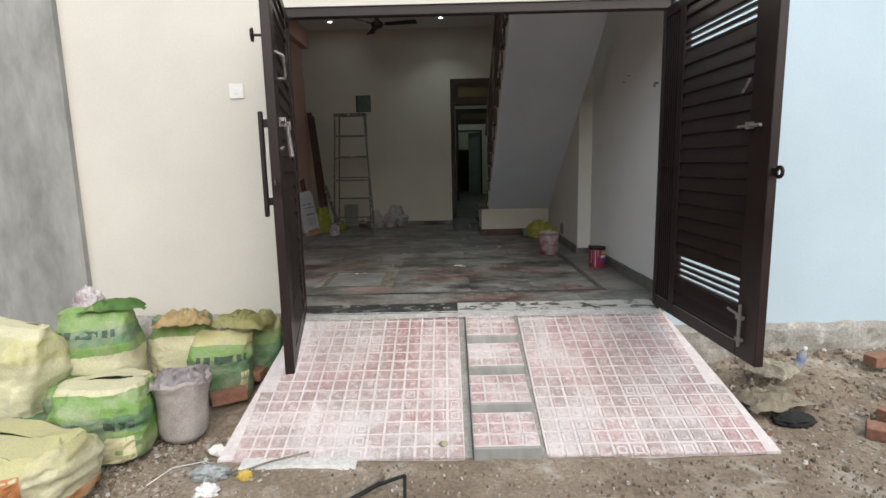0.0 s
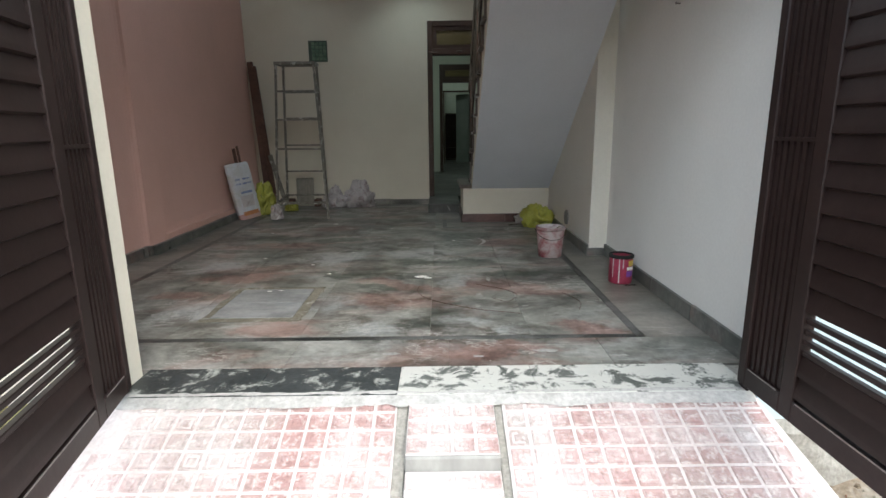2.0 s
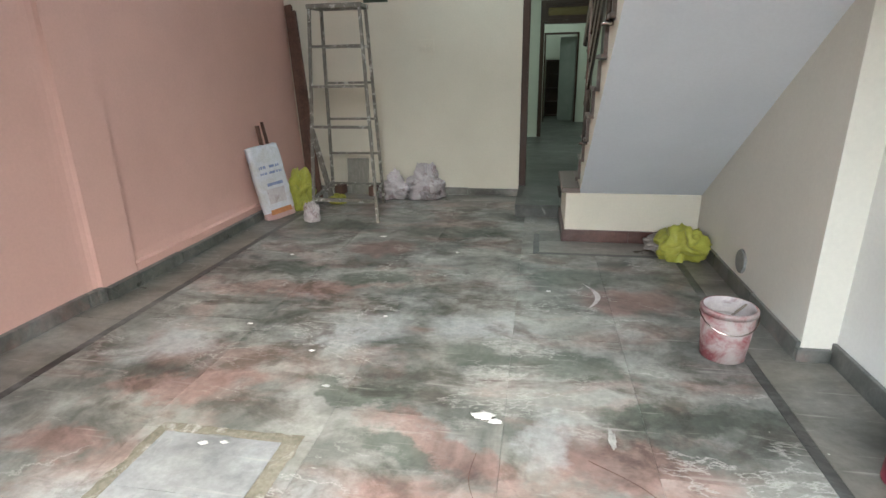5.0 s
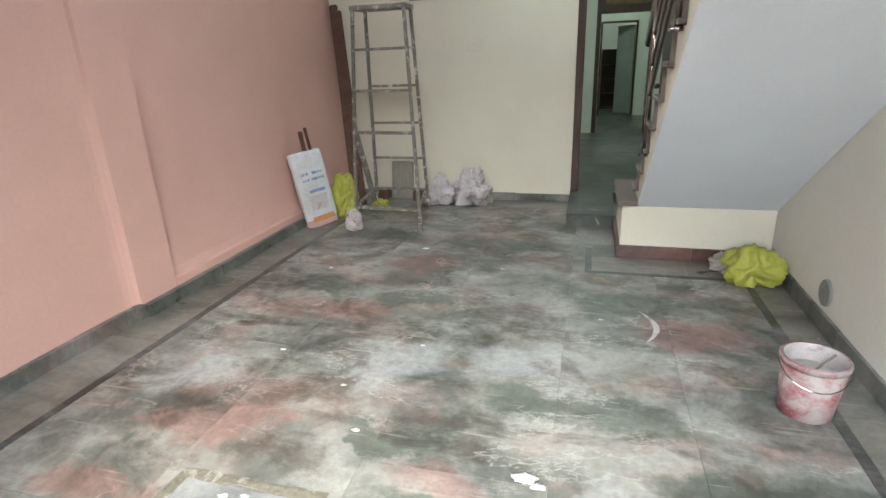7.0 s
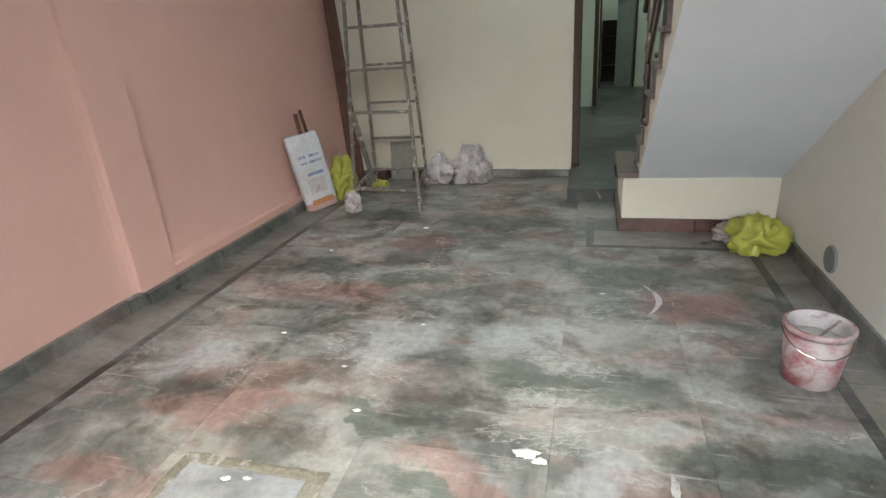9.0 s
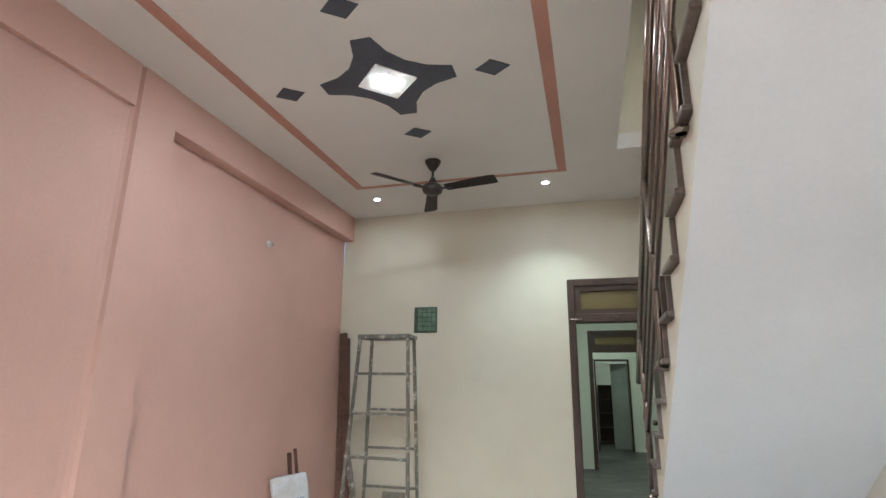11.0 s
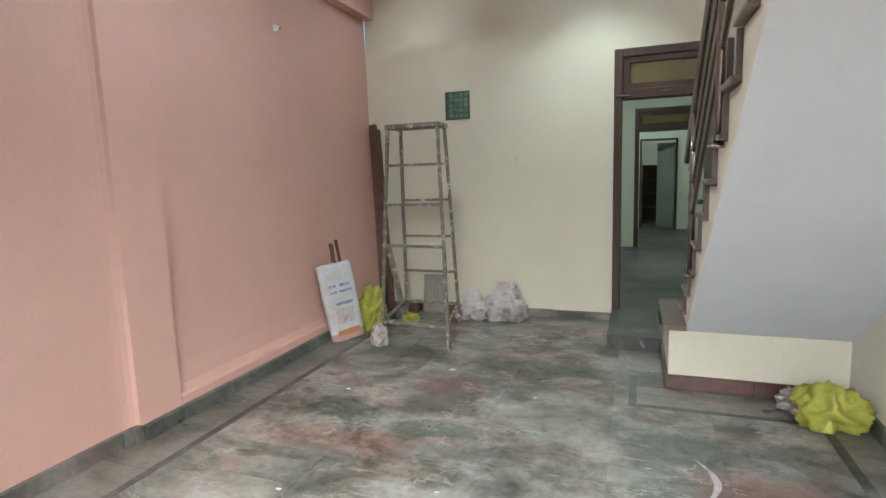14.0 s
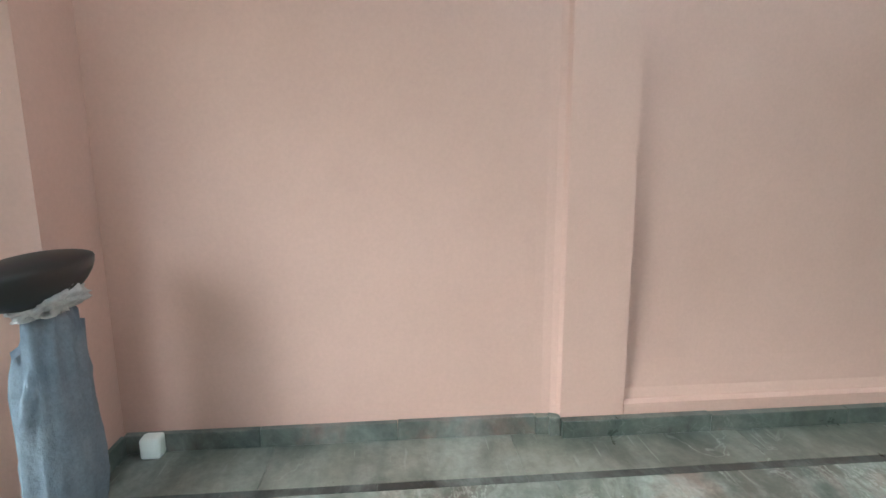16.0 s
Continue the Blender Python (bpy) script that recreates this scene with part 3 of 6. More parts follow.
# wall added out of view; its grey limits the light bounced through the gate
structure("wall_opposite", boxes((-14, 14, -8.2, -8.0, -0.5, 3.4), (-14, 14, -8.0, -7.95, 2.9, 3.1)), CEMENT, "added unseen cement wall across the street that sets the bounced light", "wall")

# ---- stairs ----
RISE, RUN, Y0, STX, STEPS = 0.18, 0.25, 9.1, 0.745, 19
stair = empty("staircase", "concrete staircase with brown granite treads and whitewashed soffit", "staircase", kind="structure")


def stair_body():
    """The flight as one column of concrete a step, sloped below, down to the floor at its foot."""
    bm = bmesh.new()
    low = lambda y: 0.0 if y > 8.3301 else 0.41 + 0.72 * (8.33 - y)
    cuts = [Y0 - RUN * i for i in range(STEPS + 1)]
    for i in range(STEPS):
        ya, yb, z = cuts[i], cuts[i + 1], RISE * (i + 1) - 0.031
        for y0, y1 in (((ya, 8.33), (8.33, yb)) if ya > 8.33 > yb else ((ya, yb),)):
            l0, l1 = low(y0 - 1e-3 if y0 <= 8.3301 else y0), low(y1 if y1 < 8.33 else 9.0)
            v = [bm.verts.new((x, y, zz)) for x in (STX, RX2 - 0.001) for y, zz in ((y0, l0), (y0, z), (y1, z), (y1, l1))]
            for f in ((0, 1, 2, 3), (7, 6, 5, 4), (0, 3, 7, 4), (1, 5, 6, 2), (0, 4, 5, 1), (3, 2, 6, 7)):
                bm.faces.new([v[k] for k in f])
    return bm


part("stringer", stair_body(), CREAM, stair, "cream painted stair side")
ye = Y0 - RUN * STEPS
soff = bmesh.new()
low0, low1 = (8.33, 0.41), (ye, 0.41 + 0.72 * (8.33 - ye))
sv = [soff.verts.new(p) for p in ((STX, *low0), (RX2 - 0.001, *low0), (RX2 - 0.001, *low1), (STX, *low1))]
sv2 = [soff.verts.new((v.co.x, v.co.y + 0.004, v.co.z - 0.005)) for v in sv]
for f in ((0, 1, 2, 3), (7, 6, 5, 4), (0, 4, 5, 1), (1, 5, 6, 2), (2, 6, 7, 3), (3, 7, 4, 0)):
    soff.faces.new([(sv + sv2)[i] for i in f])
part("soffit", soff, SOFFIT, stair, "whitewashed soffit with the daylight's lilac tint in its colour")
tread_me = riser_me = None
for i in range(STEPS):
    x0 = 0.712 if i else 0.64
    if tread_me is None or i == 1:
        tb = boxes((x0, RX2 - 0.002, -RUN - 0.005, 0.025, -0.024, 0.0))
        soften(tb, 0.006, 2)
        tread = part("tread", tb, GRANITE, stair)
        rb = boxes((x0 + 0.012, RX2 - 0.002, 0.0, 0.018, -RISE, -0.031))
        riser = part("riser", rb, GRANITE, stair)
        if i == 1:
            tread_me, riser_me = tread.data, riser.data
    else:
        tread, riser = piece("tread", tread_me, stair, pose(0, 0, 0)), piece("riser", riser_me, stair, pose(0, 0, 0))
    tread.location = riser.location = (0, Y0 - RUN * i, RISE * (i + 1))
    tagged(tread, "brown granite tread")
part("plinth", boxes((0.64, STX, 8.33, 9.1, 0.0, 0.41), (0.64, RX2 - 0.002, 8.326, 8.33, 0.0, 0.40)), CREAM, stair, "cream painted plinth under the flight")
cap = boxes((0.60, 0.75, 8.30, 9.08, 0.412, 0.455))
part("capstone", soften(cap, 0.008), GRANITE, stair, "brown granite capstone on the plinth")
rail = empty("stair_railing", "brown steel stair railing with parallel pipes and posts", "railing")
slope = RISE / RUN
rz = lambda y, up: RISE + slope * (Y0 - y) + up
for up in (0.22, 0.40, 0.58):
    bm = bmesh.new()
    rod(bm, (0.725, 8.1, rz(8.1, up)), (0.725, 4.75, rz(4.75, up)), 0.014, seg=12)
    part("pipe", bm, STEEL, rail, smooth=True)
bm = bmesh.new()
rod(bm, (0.725, 8.35, rz(8.35, 0.82)), (0.725, 4.75, rz(4.75, 0.82)), 0.024, seg=14)
part("handrail", bm, STEEL, rail, smooth=True)
for k, y in enumerate((7.95, 6.95, 5.95, 4.95)):
    bm = bmesh.new()
    rod(bm, (0.725, y, rz(y, -0.16)), (0.725, y, rz(y, 0.84)), 0.019, seg=12)
    spin(bm, [(0.0, 0.0), (0.04, 0.0), (0.04, 0.012), (0.02, 0.02)], 14, (0.725, y, rz(y, -0.16)))
    part("post", bm, STEEL, rail, smooth=True)

# ---- doorways of the back rooms ----
def door_frame(name, x0, x1, y, z0, z1, label, transom=True, head=2.16, member=0.075, wood=WOOD):
    ob = empty(name, label, "door frame", kind="structure")
    d0, d1 = y - 0.03, y + 0.12
    for a, b in ((x0, x0 + member), (x1 - member, x1)):
        part("jamb", soften(boxes((a, b, d0, d1, z0, z1)), 0.006, 1), wood, ob)
    part("head", soften(boxes((x0 + member, x1 - member, d0, d1, z1 - member, z1)), 0.006, 1), wood, ob)
    if transom:
        part("transom_bar", soften(boxes((x0 + member, x1 - member, d0, d1, head, head + 0.09)), 0.006, 1), wood, ob)
        part("window_frame", boxes((x0 + member, x1 - member, d0 + 0.03, d1 - 0.05, head + 0.09, head + 0.14), (x0 + member, x1 - member, d0 + 0.03, d1 - 0.05, z1 - member - 0.05, z1 - member),
             (x0 + member, x0 + member + 0.06, d0 + 0.03, d1 - 0.05, head + 0.14, z1 - member - 0.05), (x1 - member - 0.06, x1 - member, d0 + 0.03, d1 - 0.05, head + 0.14, z1 - member - 0.05)), wood, ob)
        g = part("pane", boxes((x0 + member + 0.05, x1 - member - 0.05, d0 + 0.06, d0 + 0.066, head + 0.13, z1 - member - 0.04)), AMBER, ob, "amber patterned glass pane")
        g.visible_shadow = False
        gb = bmesh.new()
        for k in range(7):
            xx = x0 + member + 0.1 + k * (x1 - x0 - 2 * member - 0.2) / 6
            rod(gb, (xx, d0 + 0.09, head + 0.13), (xx, d0 + 0.09, z1 - member - 0.04), 0.005, seg=6)
        for k in range(3):
            zz = head + 0.17 + k * 0.06
            rod(gb, (x0 + member, d0 + 0.095, zz), (x1 - member, d0 + 0.095, zz), 0.005, seg=6)
        part("grille", gb, RUST, ob, "thin iron window grille")
        lb = bmesh.new()
        rod(lb, (x0 + 0.02, d0 - 0.012, head + 0.03), (x0 + 0.14, d0 - 0.012, head + 0.03), 0.007, seg=8)
        rod(lb, (x0 + 0.42, d0 - 0.012, head + 0.05), (x0 + 0.5, d0 - 0.012, head + 0.05), 0.007, seg=8)
        part("tower_bolt", lb, STEEL, ob, "steel tower bolt")
    return ob


AMBER = glass_mat("amber_glass", (0.30, 0.235, 0.12), 0.1)
door_frame("door_1", 0.2, 1.2, 10.0, 0.12, 2.62, "dark brown wooden door frame with amber transom")
door_frame("door_2", 0.37, 1.35, 14.7, 0.12, 2.56, "dark brown wooden inner door frame with amber transom")
door_frame("door_3", 0.47, 1.28, 17.9, 0.12, 2.2, "dark brown far door frame", False, member=0.04)
GREYDOOR = mat("grey_green_door_paint", (0.20, 0.225, 0.20), (0.27, 0.29, 0.26), 3, 0.5, fine=50, fine_amt=0.1, bump=0.05)
leaf = empty("door_leaf", "grey-green painted door leaf standing half open", "door", (1.24, 18.06, 0.13), 0)
leaf.matrix_basis = pose(1.235, 18.06, 0.13, 0, 0, -28)
part("panel", soften(boxes((-0.42, 0, -0.02, 0.02, 0.0, 1.98)), 0.006, 1), GREYDOOR, leaf)
for z0, z1 in ((0.9, 1.0), (0.02, 0.14), (1.86, 1.96)):
    part("rail", boxes((-0.40, -0.02, -0.028, -0.02, z0, z1)), GREYDOOR, leaf)
fl = empty("display_shelf", "dark brown shelf unit in the far room", "shelf", (0.55, 19.6, 0.12))
part("carcass", boxes((0, 0.03, 0, 0.25, 0, 1.5), (0.42, 0.45, 0, 0.25, 0, 1.5), (0.03, 0.42, 0.22, 0.25, 0, 1.5)), WOOD, fl)
for k in range(5):
    part("shelf_board", boxes((0.03, 0.42, 0.01, 0.22, 0.02 + 0.36 * k, 0.045 + 0.36 * k)), WOOD, fl)
# door leaf of the first doorway, folded back against the passage wall
l1 = empty("inner_door", "dark brown wooden door folded open inside", "door", (1.14, 10.14, 0.13), 0)
part("panel", soften(boxes((-0.04, 0.0, 0.0, 0.86, 0.0, 2.0)), 0.006, 1), WOOD, l1)
kb = bmesh.new()
spin(kb, [(0.0, -0.03), (0.022, -0.025), (0.03, 0.0), (0.022, 0.025), (0.0, 0.03)], 12, (-0.075, 0.78, 1.0))
rod(kb, (-0.06, 0.78, 1.0), (-0.04, 0.78, 1.0), 0.01)
part("door_knob", kb, STEEL, l1, "steel door knob", True)


# ---- skirting ----
def skirting(name, segs, material, label):
    """segs: (x0, x1, y0, y1, z1) strips, each one slab of stone."""
    ob = empty(name, label, "skirting", kind="structure")
    for s in segs:
        part("skirting_slab", soften(boxes((s[0], s[1], s[2], s[3], 0.0, s[4])), 0.003, 1), material, ob)
    return ob


random.seed(4)
segs = []
y = 4.69
while y < PY0 - 0.12:
    e = min(y + random.uniform(0.55, 0.75), PY0 - 0.116)
    if PY0 - e < 0.3:
        e = PY0 - 0.116
    segs.append((-2.40, -2.318, y, e - 0.002, 0.092 + random.uniform(-0.004, 0.004)))
    y = e
segs.append((-2.316, -1.965, 4.68, 4.70, 0.09))
segs += [(-2.40, -2.305, PY0 - 0.115, PY0 - 0.055, 0.09), (-2.40, -2.285, PY0 - 0.054, PY0 - 0.002, 0.094)]
y = PY0
while y < BY - 0.03:
    e = min(y + random.uniform(0.55, 0.75), BY - 0.022)
    segs.append((-2.305, -2.258, y, e - 0.002, 0.085 + random.uniform(-0.004, 0.004)))
    y = e
skirting("baseboard", segs, SKIRT, "uneven dark green marble skirting")
segs = []
x = -2.25
while x < 0.19:
    e = min(x + random.uniform(0.5, 0.7), 0.195)
    segs.append((x, e - 0.002, BY - 0.022, BY, 0.08 + random.uniform(-0.004, 0.004)))
    x = e
skirting("baseboard", segs, BORDER, "grey marble skirting along the back wall")
segs = []
y = 4.2
while y < EY - 0.03:
    e = min(y + random.uniform(0.5, 0.7), EY)
    segs.append((RX - 0.022, RX, y, e - 0.002, 0.1 + random.uniform(-0.005, 0.005)))
    y = e
segs.append((RX2 - 0.02, RX - 0.024, EY - 0.022, EY, 0.07))
y = EY
while y < 8.30:
    e = min(y + random.uniform(0.5, 0.7), 8.304)
    segs.append((RX2 - 0.022, RX2, y, e - 0.002, 0.1 + random.uniform(-0.005, 0.005)))
    y = e
skirting("baseboard", segs, SKIRT, "dark green marble skirting with chipped paint edge")
skirting("baseboard", [(0.618, 1.15, 8.304, 8.326, 0.1), (1.152, RX2 - 0.024, 8.304, 8.326, 0.1), (0.618, 0.64, 8.328, 9.1, 0.1)], SKIRT_RED, "red granite skirting round the stair plinth")

# ---- ceiling fittings ----
def star_mesh():
    bm = bmesh.new()
    pts = []
    arms = [(0.47, 0.065, 0), (0.46, 0.065, 90), (0.47, 0.065, 180), (0.46, 0.065, 270)]
    for k, (r, h, a) in enumerate(arms):
        ca, sa = math.cos(radians(a)), math.sin(radians(a))
        for s in (-1, 1):
            pts.append((r * ca - s * h * sa, r * sa + s * h * ca))
        na = radians(a + 90)
        p1, p2 = Vector((r * ca - h * sa, r * sa + h * ca)), None
        r2, h2, a2 = arms[(k + 1) % 4]
        c2, s2 = math.cos(radians(a2)), math.sin(radians(a2))
        p2 = Vector((r2 * c2 + h2 * s2, r2 * s2 - h2 * c2))
        mid = Vector((math.cos(radians(a + 45)), math.sin(radians(a + 45)))) * 0.17
        for t in (0.25, 0.5, 0.75):
            q = p1 * (1 - t) ** 2 + mid * 2 * t * (1 - t) + p2 * t * t
            pts.append((q.x, q.y))
    lo = [bm.verts.new((x, y, -0.006)) for x, y in pts]
    hi = [bm.verts.new((x, y, 0.0)) for x, y in pts]
    for i in range(len(pts)):
        j = (i + 1) % len(pts)
        bm.faces.new((lo[i], lo[j], hi[j], hi[i]))
    c = bm.verts.new((0, 0, -0.006))
    for i in range(len(pts)):
        bm.faces.new((lo[(i + 1) % len(pts)], lo[i], c))
    return bm


star = empty("ceiling_stencil", "slate blue four-armed stencil on the white ceiling", "ceiling decoration", (-0.83, 7.22, CZ), kind="structure")
part("motif", star_mesh(), STAR, star)
for dx, dy in ((0.0, -0.74), (0.72, 0.02), (-0.74, 0.0), (-0.03, 0.78)):
    db = bmesh.new()
    v = [db.verts.new((dx + a, dy + b, z)) for z in (-0.006, 0.0) for a, b in ((-0.115, 0), (0, -0.09), (0.115, 0), (0, 0.09))]
    for f in ((3, 2, 1, 0), (4, 5, 6, 7), (0, 1, 5, 4), (1, 2, 6, 5), (2, 3, 7, 6), (3, 0, 4, 7)):
        db.faces.new([v[i] for i in f])
    part("diamond", db, STAR, star)


def panel_light():
    ob = empty("ceiling_light", "lit white square ceiling panel light", "ceiling light", (-0.83, 7.22, CZ - 0.007), 45)
    part("frame", soften(boxes((-0.15, 0.15, -0.15, 0.15, -0.014, 0.0)), 0.004, 1), PLASTIC_W, ob)
    part("diffuser", boxes((-0.075, 0.075, -0.075, 0.075, -0.02, -0.0145)), LAMP, ob, "glowing white diffuser")
    return ob


panel_light()
down = empty("downlight", "lit round white recessed downlight", "downlight", (-1.78, 9.4, CZ), group="ceiling downlights")
db = bmesh.new()
spin(db, [(0.032, -0.012), (0.05, -0.012), (0.055, 0.0), (0.03, 0.0), (0.032, -0.012)], 24)
part("bezel", db, PLASTIC_W, down, smooth=True)
db = bmesh.new()
spin(db, [(0.0, -0.009), (0.032, -0.008), (0.032, -0.002), (0.0, -0.002)], 20)
part("lens", db, LAMP, down, "glowing lens", True)
for x, y in ((0.06, 9.32), (-1.68, 5.05), (0.1, 5.0)):
    copy_thing(down, pose(x, y, CZ))
for x, y, p, sp in ((-1.78, 9.4, 0.5, 130), (0.06, 9.32, 6.5, 115), (-1.68, 5.05, 0.5, 130), (0.1, 5.0, 0.5, 130)):
    ld = bpy.data.lights.new("downlight_lamp", "SPOT")
    ld.energy, ld.spot_size, ld.spot_blend, ld.shadow_soft_size, ld.color = p * 1.8, radians(sp), 0.8, 0.03, (0.88, 1.0, 0.95)
    new("downlight_lamp", ld).matrix_basis = look((x, y, CZ - 0.03), (x, y + 0.02, 0))
ld = bpy.data.lights.new("panel_lamp", "AREA")
ld.energy, ld.size, ld.color = 3, 0.14, (0.9, 0.97, 1.0)
new("panel_lamp", ld).matrix_basis = look((-0.83, 7.22, CZ - 0.035), (-0.83, 7.23, 0))
# fill lamps and glowing panels added out of view to brighten the back rooms
for x, y, p in ((0.3, 12.4, 5.5), (0.4, 16.4, 4.0), (0.9, 18.9, 1.2)):
    ld = bpy.data.lights.new("back_room_fill", "AREA")
    ld.energy, ld.size, ld.color = p, 0.3, (0.93, 1.0, 0.88)
    new("back_room_fill", ld).matrix_basis = look((x, y, 3.24), (x, y + 0.01, 0))
    t = empty("ceiling_light", "added unseen glowing panel that brightens the back room", "ceiling light", (x, y, 3.3))
    part("frame", boxes((-0.17, 0.17, -0.17, 0.17, -0.03, 0.0)), PLASTIC_W, t)
    part("diffuser", boxes((-0.15, 0.15, -0.15, 0.15, -0.034, -0.0305)), plain_mat("panel_glow", (0.9, 0.9, 0.9), 0.4, 0, (0.9, 1.0, 0.93), 3), t)

fan = empty("ceiling_fan", "dark brown three-blade ceiling fan at rest", "fan", (-0.9, 8.58, CZ))
bm = bmesh.new()
spin(bm, [(0.0, 0.0), (0.075, 0.0), (0.07, -0.02), (0.03, -0.085), (0.014, -0.1), (0.0, -0.1)], 20)
part("canopy", bm, FAN, fan, smooth=True)
bm = bmesh.new()
rod(bm, (0, 0, -0.09), (0, 0, -0.22), 0.012)
spin(bm, [(0.0, -0.16), (0.02, -0.165), (0.045, -0.225), (0.0, -0.226)], 16)
part("downrod", bm, FAN, fan, smooth=True)
bm = bmesh.new()
spin(bm, [(0.0, -0.22), (0.05, -0.222), (0.085, -0.245), (0.095, -0.275), (0.085, -0.305), (0.05, -0.325), (0.0, -0.33)], 28)
part("motor", bm, FAN, fan, smooth=True)
for a in (-12, 108, 232):
    ang = radians(a)
    def blade_fn(u, v):
        r = 0.13 + 0.49 * u
        wd = (0.05 + 0.018 * u) * (1 if u < 0.97 else 0.85)
        s = (v - 0.5) * 2 * wd
        z = -0.275 - 0.22 * s
        return Vector((r * math.cos(ang) - s * math.sin(ang), r * math.sin(ang) + s * math.cos(ang), z))
    bm = bmesh.new()
    sheet(bm, blade_fn, 10, 4)
    bmesh.ops.solidify(bm, geom=bm.faces[:], thickness=0.004)
    bl = part("blade", bm, FAN, fan)
    bm = bmesh.new()
    beam(bm, (0.07 * math.cos(ang), 0.07 * math.sin(ang), -0.278), (0.2 * math.cos(ang), 0.2 * math.sin(ang), -0.283), 0.035, 0.008)
    part("blade_bracket", bm, FAN, bl)

# open fan box in the ceiling
fb = empty("ceiling_fan_box", "open dark fan hook box with a wire in the ceiling", "electrical box", (-0.79, 5.83, CZ))
bm = bmesh.new()
spin(bm, [(0.0, -0.004), (0.075, -0.004), (0.082, -0.008), (0.085, 0.0)], 24)
part("opening", bm, DARK, fb)
bm = bmesh.new()
rod(bm, (-0.03, 0.02, -0.005), (-0.035, 0.05, -0.05), 0.006, seg=6)
rod(bm, (-0.035, 0.05, -0.05), (-0.02, 0.07, -0.075), 0.006, seg=6)
rod(bm, (-0.06, -0.02, -0.012), (0.06, -0.01, -0.012), 0.006, seg=6)
part("wire", bm, RUST, fb)

# wall fittings
def batten_lamp(name, at, label):
    ob = empty(name, label, "wall light", at)
    bm = bmesh.new()
    rod(bm, (-0.01, 0, 0), (0.015, 0, 0), 0.045, 0.04, 20)
    part("base", bm, PLASTIC_W, ob, smooth=False)
    bm = bmesh.new()
    rod(bm, (0.015, 0, 0), (0.06, 0.012, -0.012), 0.027, 0.022, 18)
    part("holder", bm, PLASTIC_W, ob)
    bm = bmesh.new()
    rod(bm, (0.0605, 0.0122, -0.0122), (0.063, 0.013, -0.013), 0.016, 0.016, 14)
    part("socket", bm, DARK, ob, "dark empty socket")
    return ob


batten_lamp("batten_lamp_holder", (-2.35, 5.85, 2.74), "white empty batten lamp holder on the pink wall")
b2 = batten_lamp("batten_lamp_holder", (-2.39, 8.35, 2.74), "small white lamp holder on the pink wall")
b2.scale = (0.7, 0.7, 0.7)


def plate(name, at, rz, w, h, n, label, material=PLASTIC_W):
    ob = empty(name, label, "switch", at, rz)
    part("plate", soften(boxes((-w / 2, w / 2, -0.012, 0, -h / 2, h / 2)), 0.003, 2), material, ob)
    for k in range(n):
        cx = -w / 2 + w * (k + 0.5) / n
        part("rocker", soften(boxes((cx - 0.014, cx + 0.014, -0.018, -0.0122, -0.022, 0.022)), 0.002, 1), material, ob)
    return ob


plate("switch_plate", (-0.83, BY, 1.635), 0, 0.17, 0.12, 4, "painted-over switch plate on the cream back wall", CREAM)
plate("bell_push", (-1.36, 3.95, 1.65), 0, 0.1, 0.1, 1, "white bell push on the outside wall")

# glass block vent
vent = empty("glass_vent", "green glass block vent with a grid in the wall", "vent", (-1.51, BY, 2.08))
part("backing", boxes((0, 0.27, -0.004, 0, 0, 0.29)), mat("dark_green_glass_shade", (0.05, 0.08, 0.06), (0.09, 0.13, 0.10), 20, 0.4), vent)
GREEN_GLASS = mat("green_block_glass", (0.10, 0.19, 0.13), (0.24, 0.34, 0.25), 14, 0.22, fine=50, bump=0.2)
for i in range(4):
    for j in range(5):
        part("glass_block", soften(boxes((0.045 + 0.054 * i, 0.094 + 0.054 * i, -0.018, -0.0045, 0.02 + 0.052 * j, 0.067 + 0.052 * j)), 0.006, 2), GREEN_GLASS, vent)

# grey pipe stub on the right wall, lumps on the left skirting
bm = bmesh.new()
rod(bm, (RX2 + 0.01, 7.36, 0.205), (RX2 - 0.014, 7.36, 0.205), 0.08, 0.074, 26)
thing("drain_outlet", soften(bm, 0.004, 1), mat("grey_plastic", (0.2, 0.205, 0.2), (0.26, 0.265, 0.26), 6, 0.5), "grey round drain outlet low on the cream wall", "drain outlet")
bm = soften(boxes((-2.33, -2.255, 4.78, 4.87, 0.0, 0.10)), 0.015, 2)
thing("plaster_block", bm, WHITE, "white plaster block against the skirting", "plaster block")

# ---- ramp and entrance ----
RT, RB, RYT, RYB = -0.01, -0.44, 3.97, 2.72
ramp = empty("ramp", "red chequered-tile entrance ramp with four inset steps", "ramp", kind="structure")
rs = (RT - RB) / (RYT - RYB)
rzy = lambda y: RB + rs * (y - RYB)


def wedge(bm, top, y0, y1, drop=0.0):
    """A sloped slab over the plan between the left and right edges given at the bottom and at the top."""
    (xl0, xr0), (xl1, xr1) = top
    a = [bm.verts.new((x, y, rzy(y) - drop)) for x, y in ((xl0, y0), (xr0, y0), (xr1, y1), (xl1, y1))]
    b = [bm.verts.new((v.co.x, v.co.y, -0.6)) for v in a]
    bm.faces.new(a)
    bm.faces.new(b[::-1])
    for i in range(4):
        j = (i + 1) % 4
        bm.faces.new((a[j], a[i], b[i], b[j]))
    return bm


bm = bmesh.new()
wedge(bm, ((-1.16, 0.175), (-1.03, 0.175)), RYB, RYT, 0.001)
part("ramp_bed", bm, GROUT, ramp, "whitish grout bed")
bm = bmesh.new()
wedge(bm, ((0.615, 1.86), (0.615, 1.70)), RYB, RYT, 0.001)
part("ramp_bed", bm, GROUT, ramp, "whitish grout bed")
bm = bmesh.new()
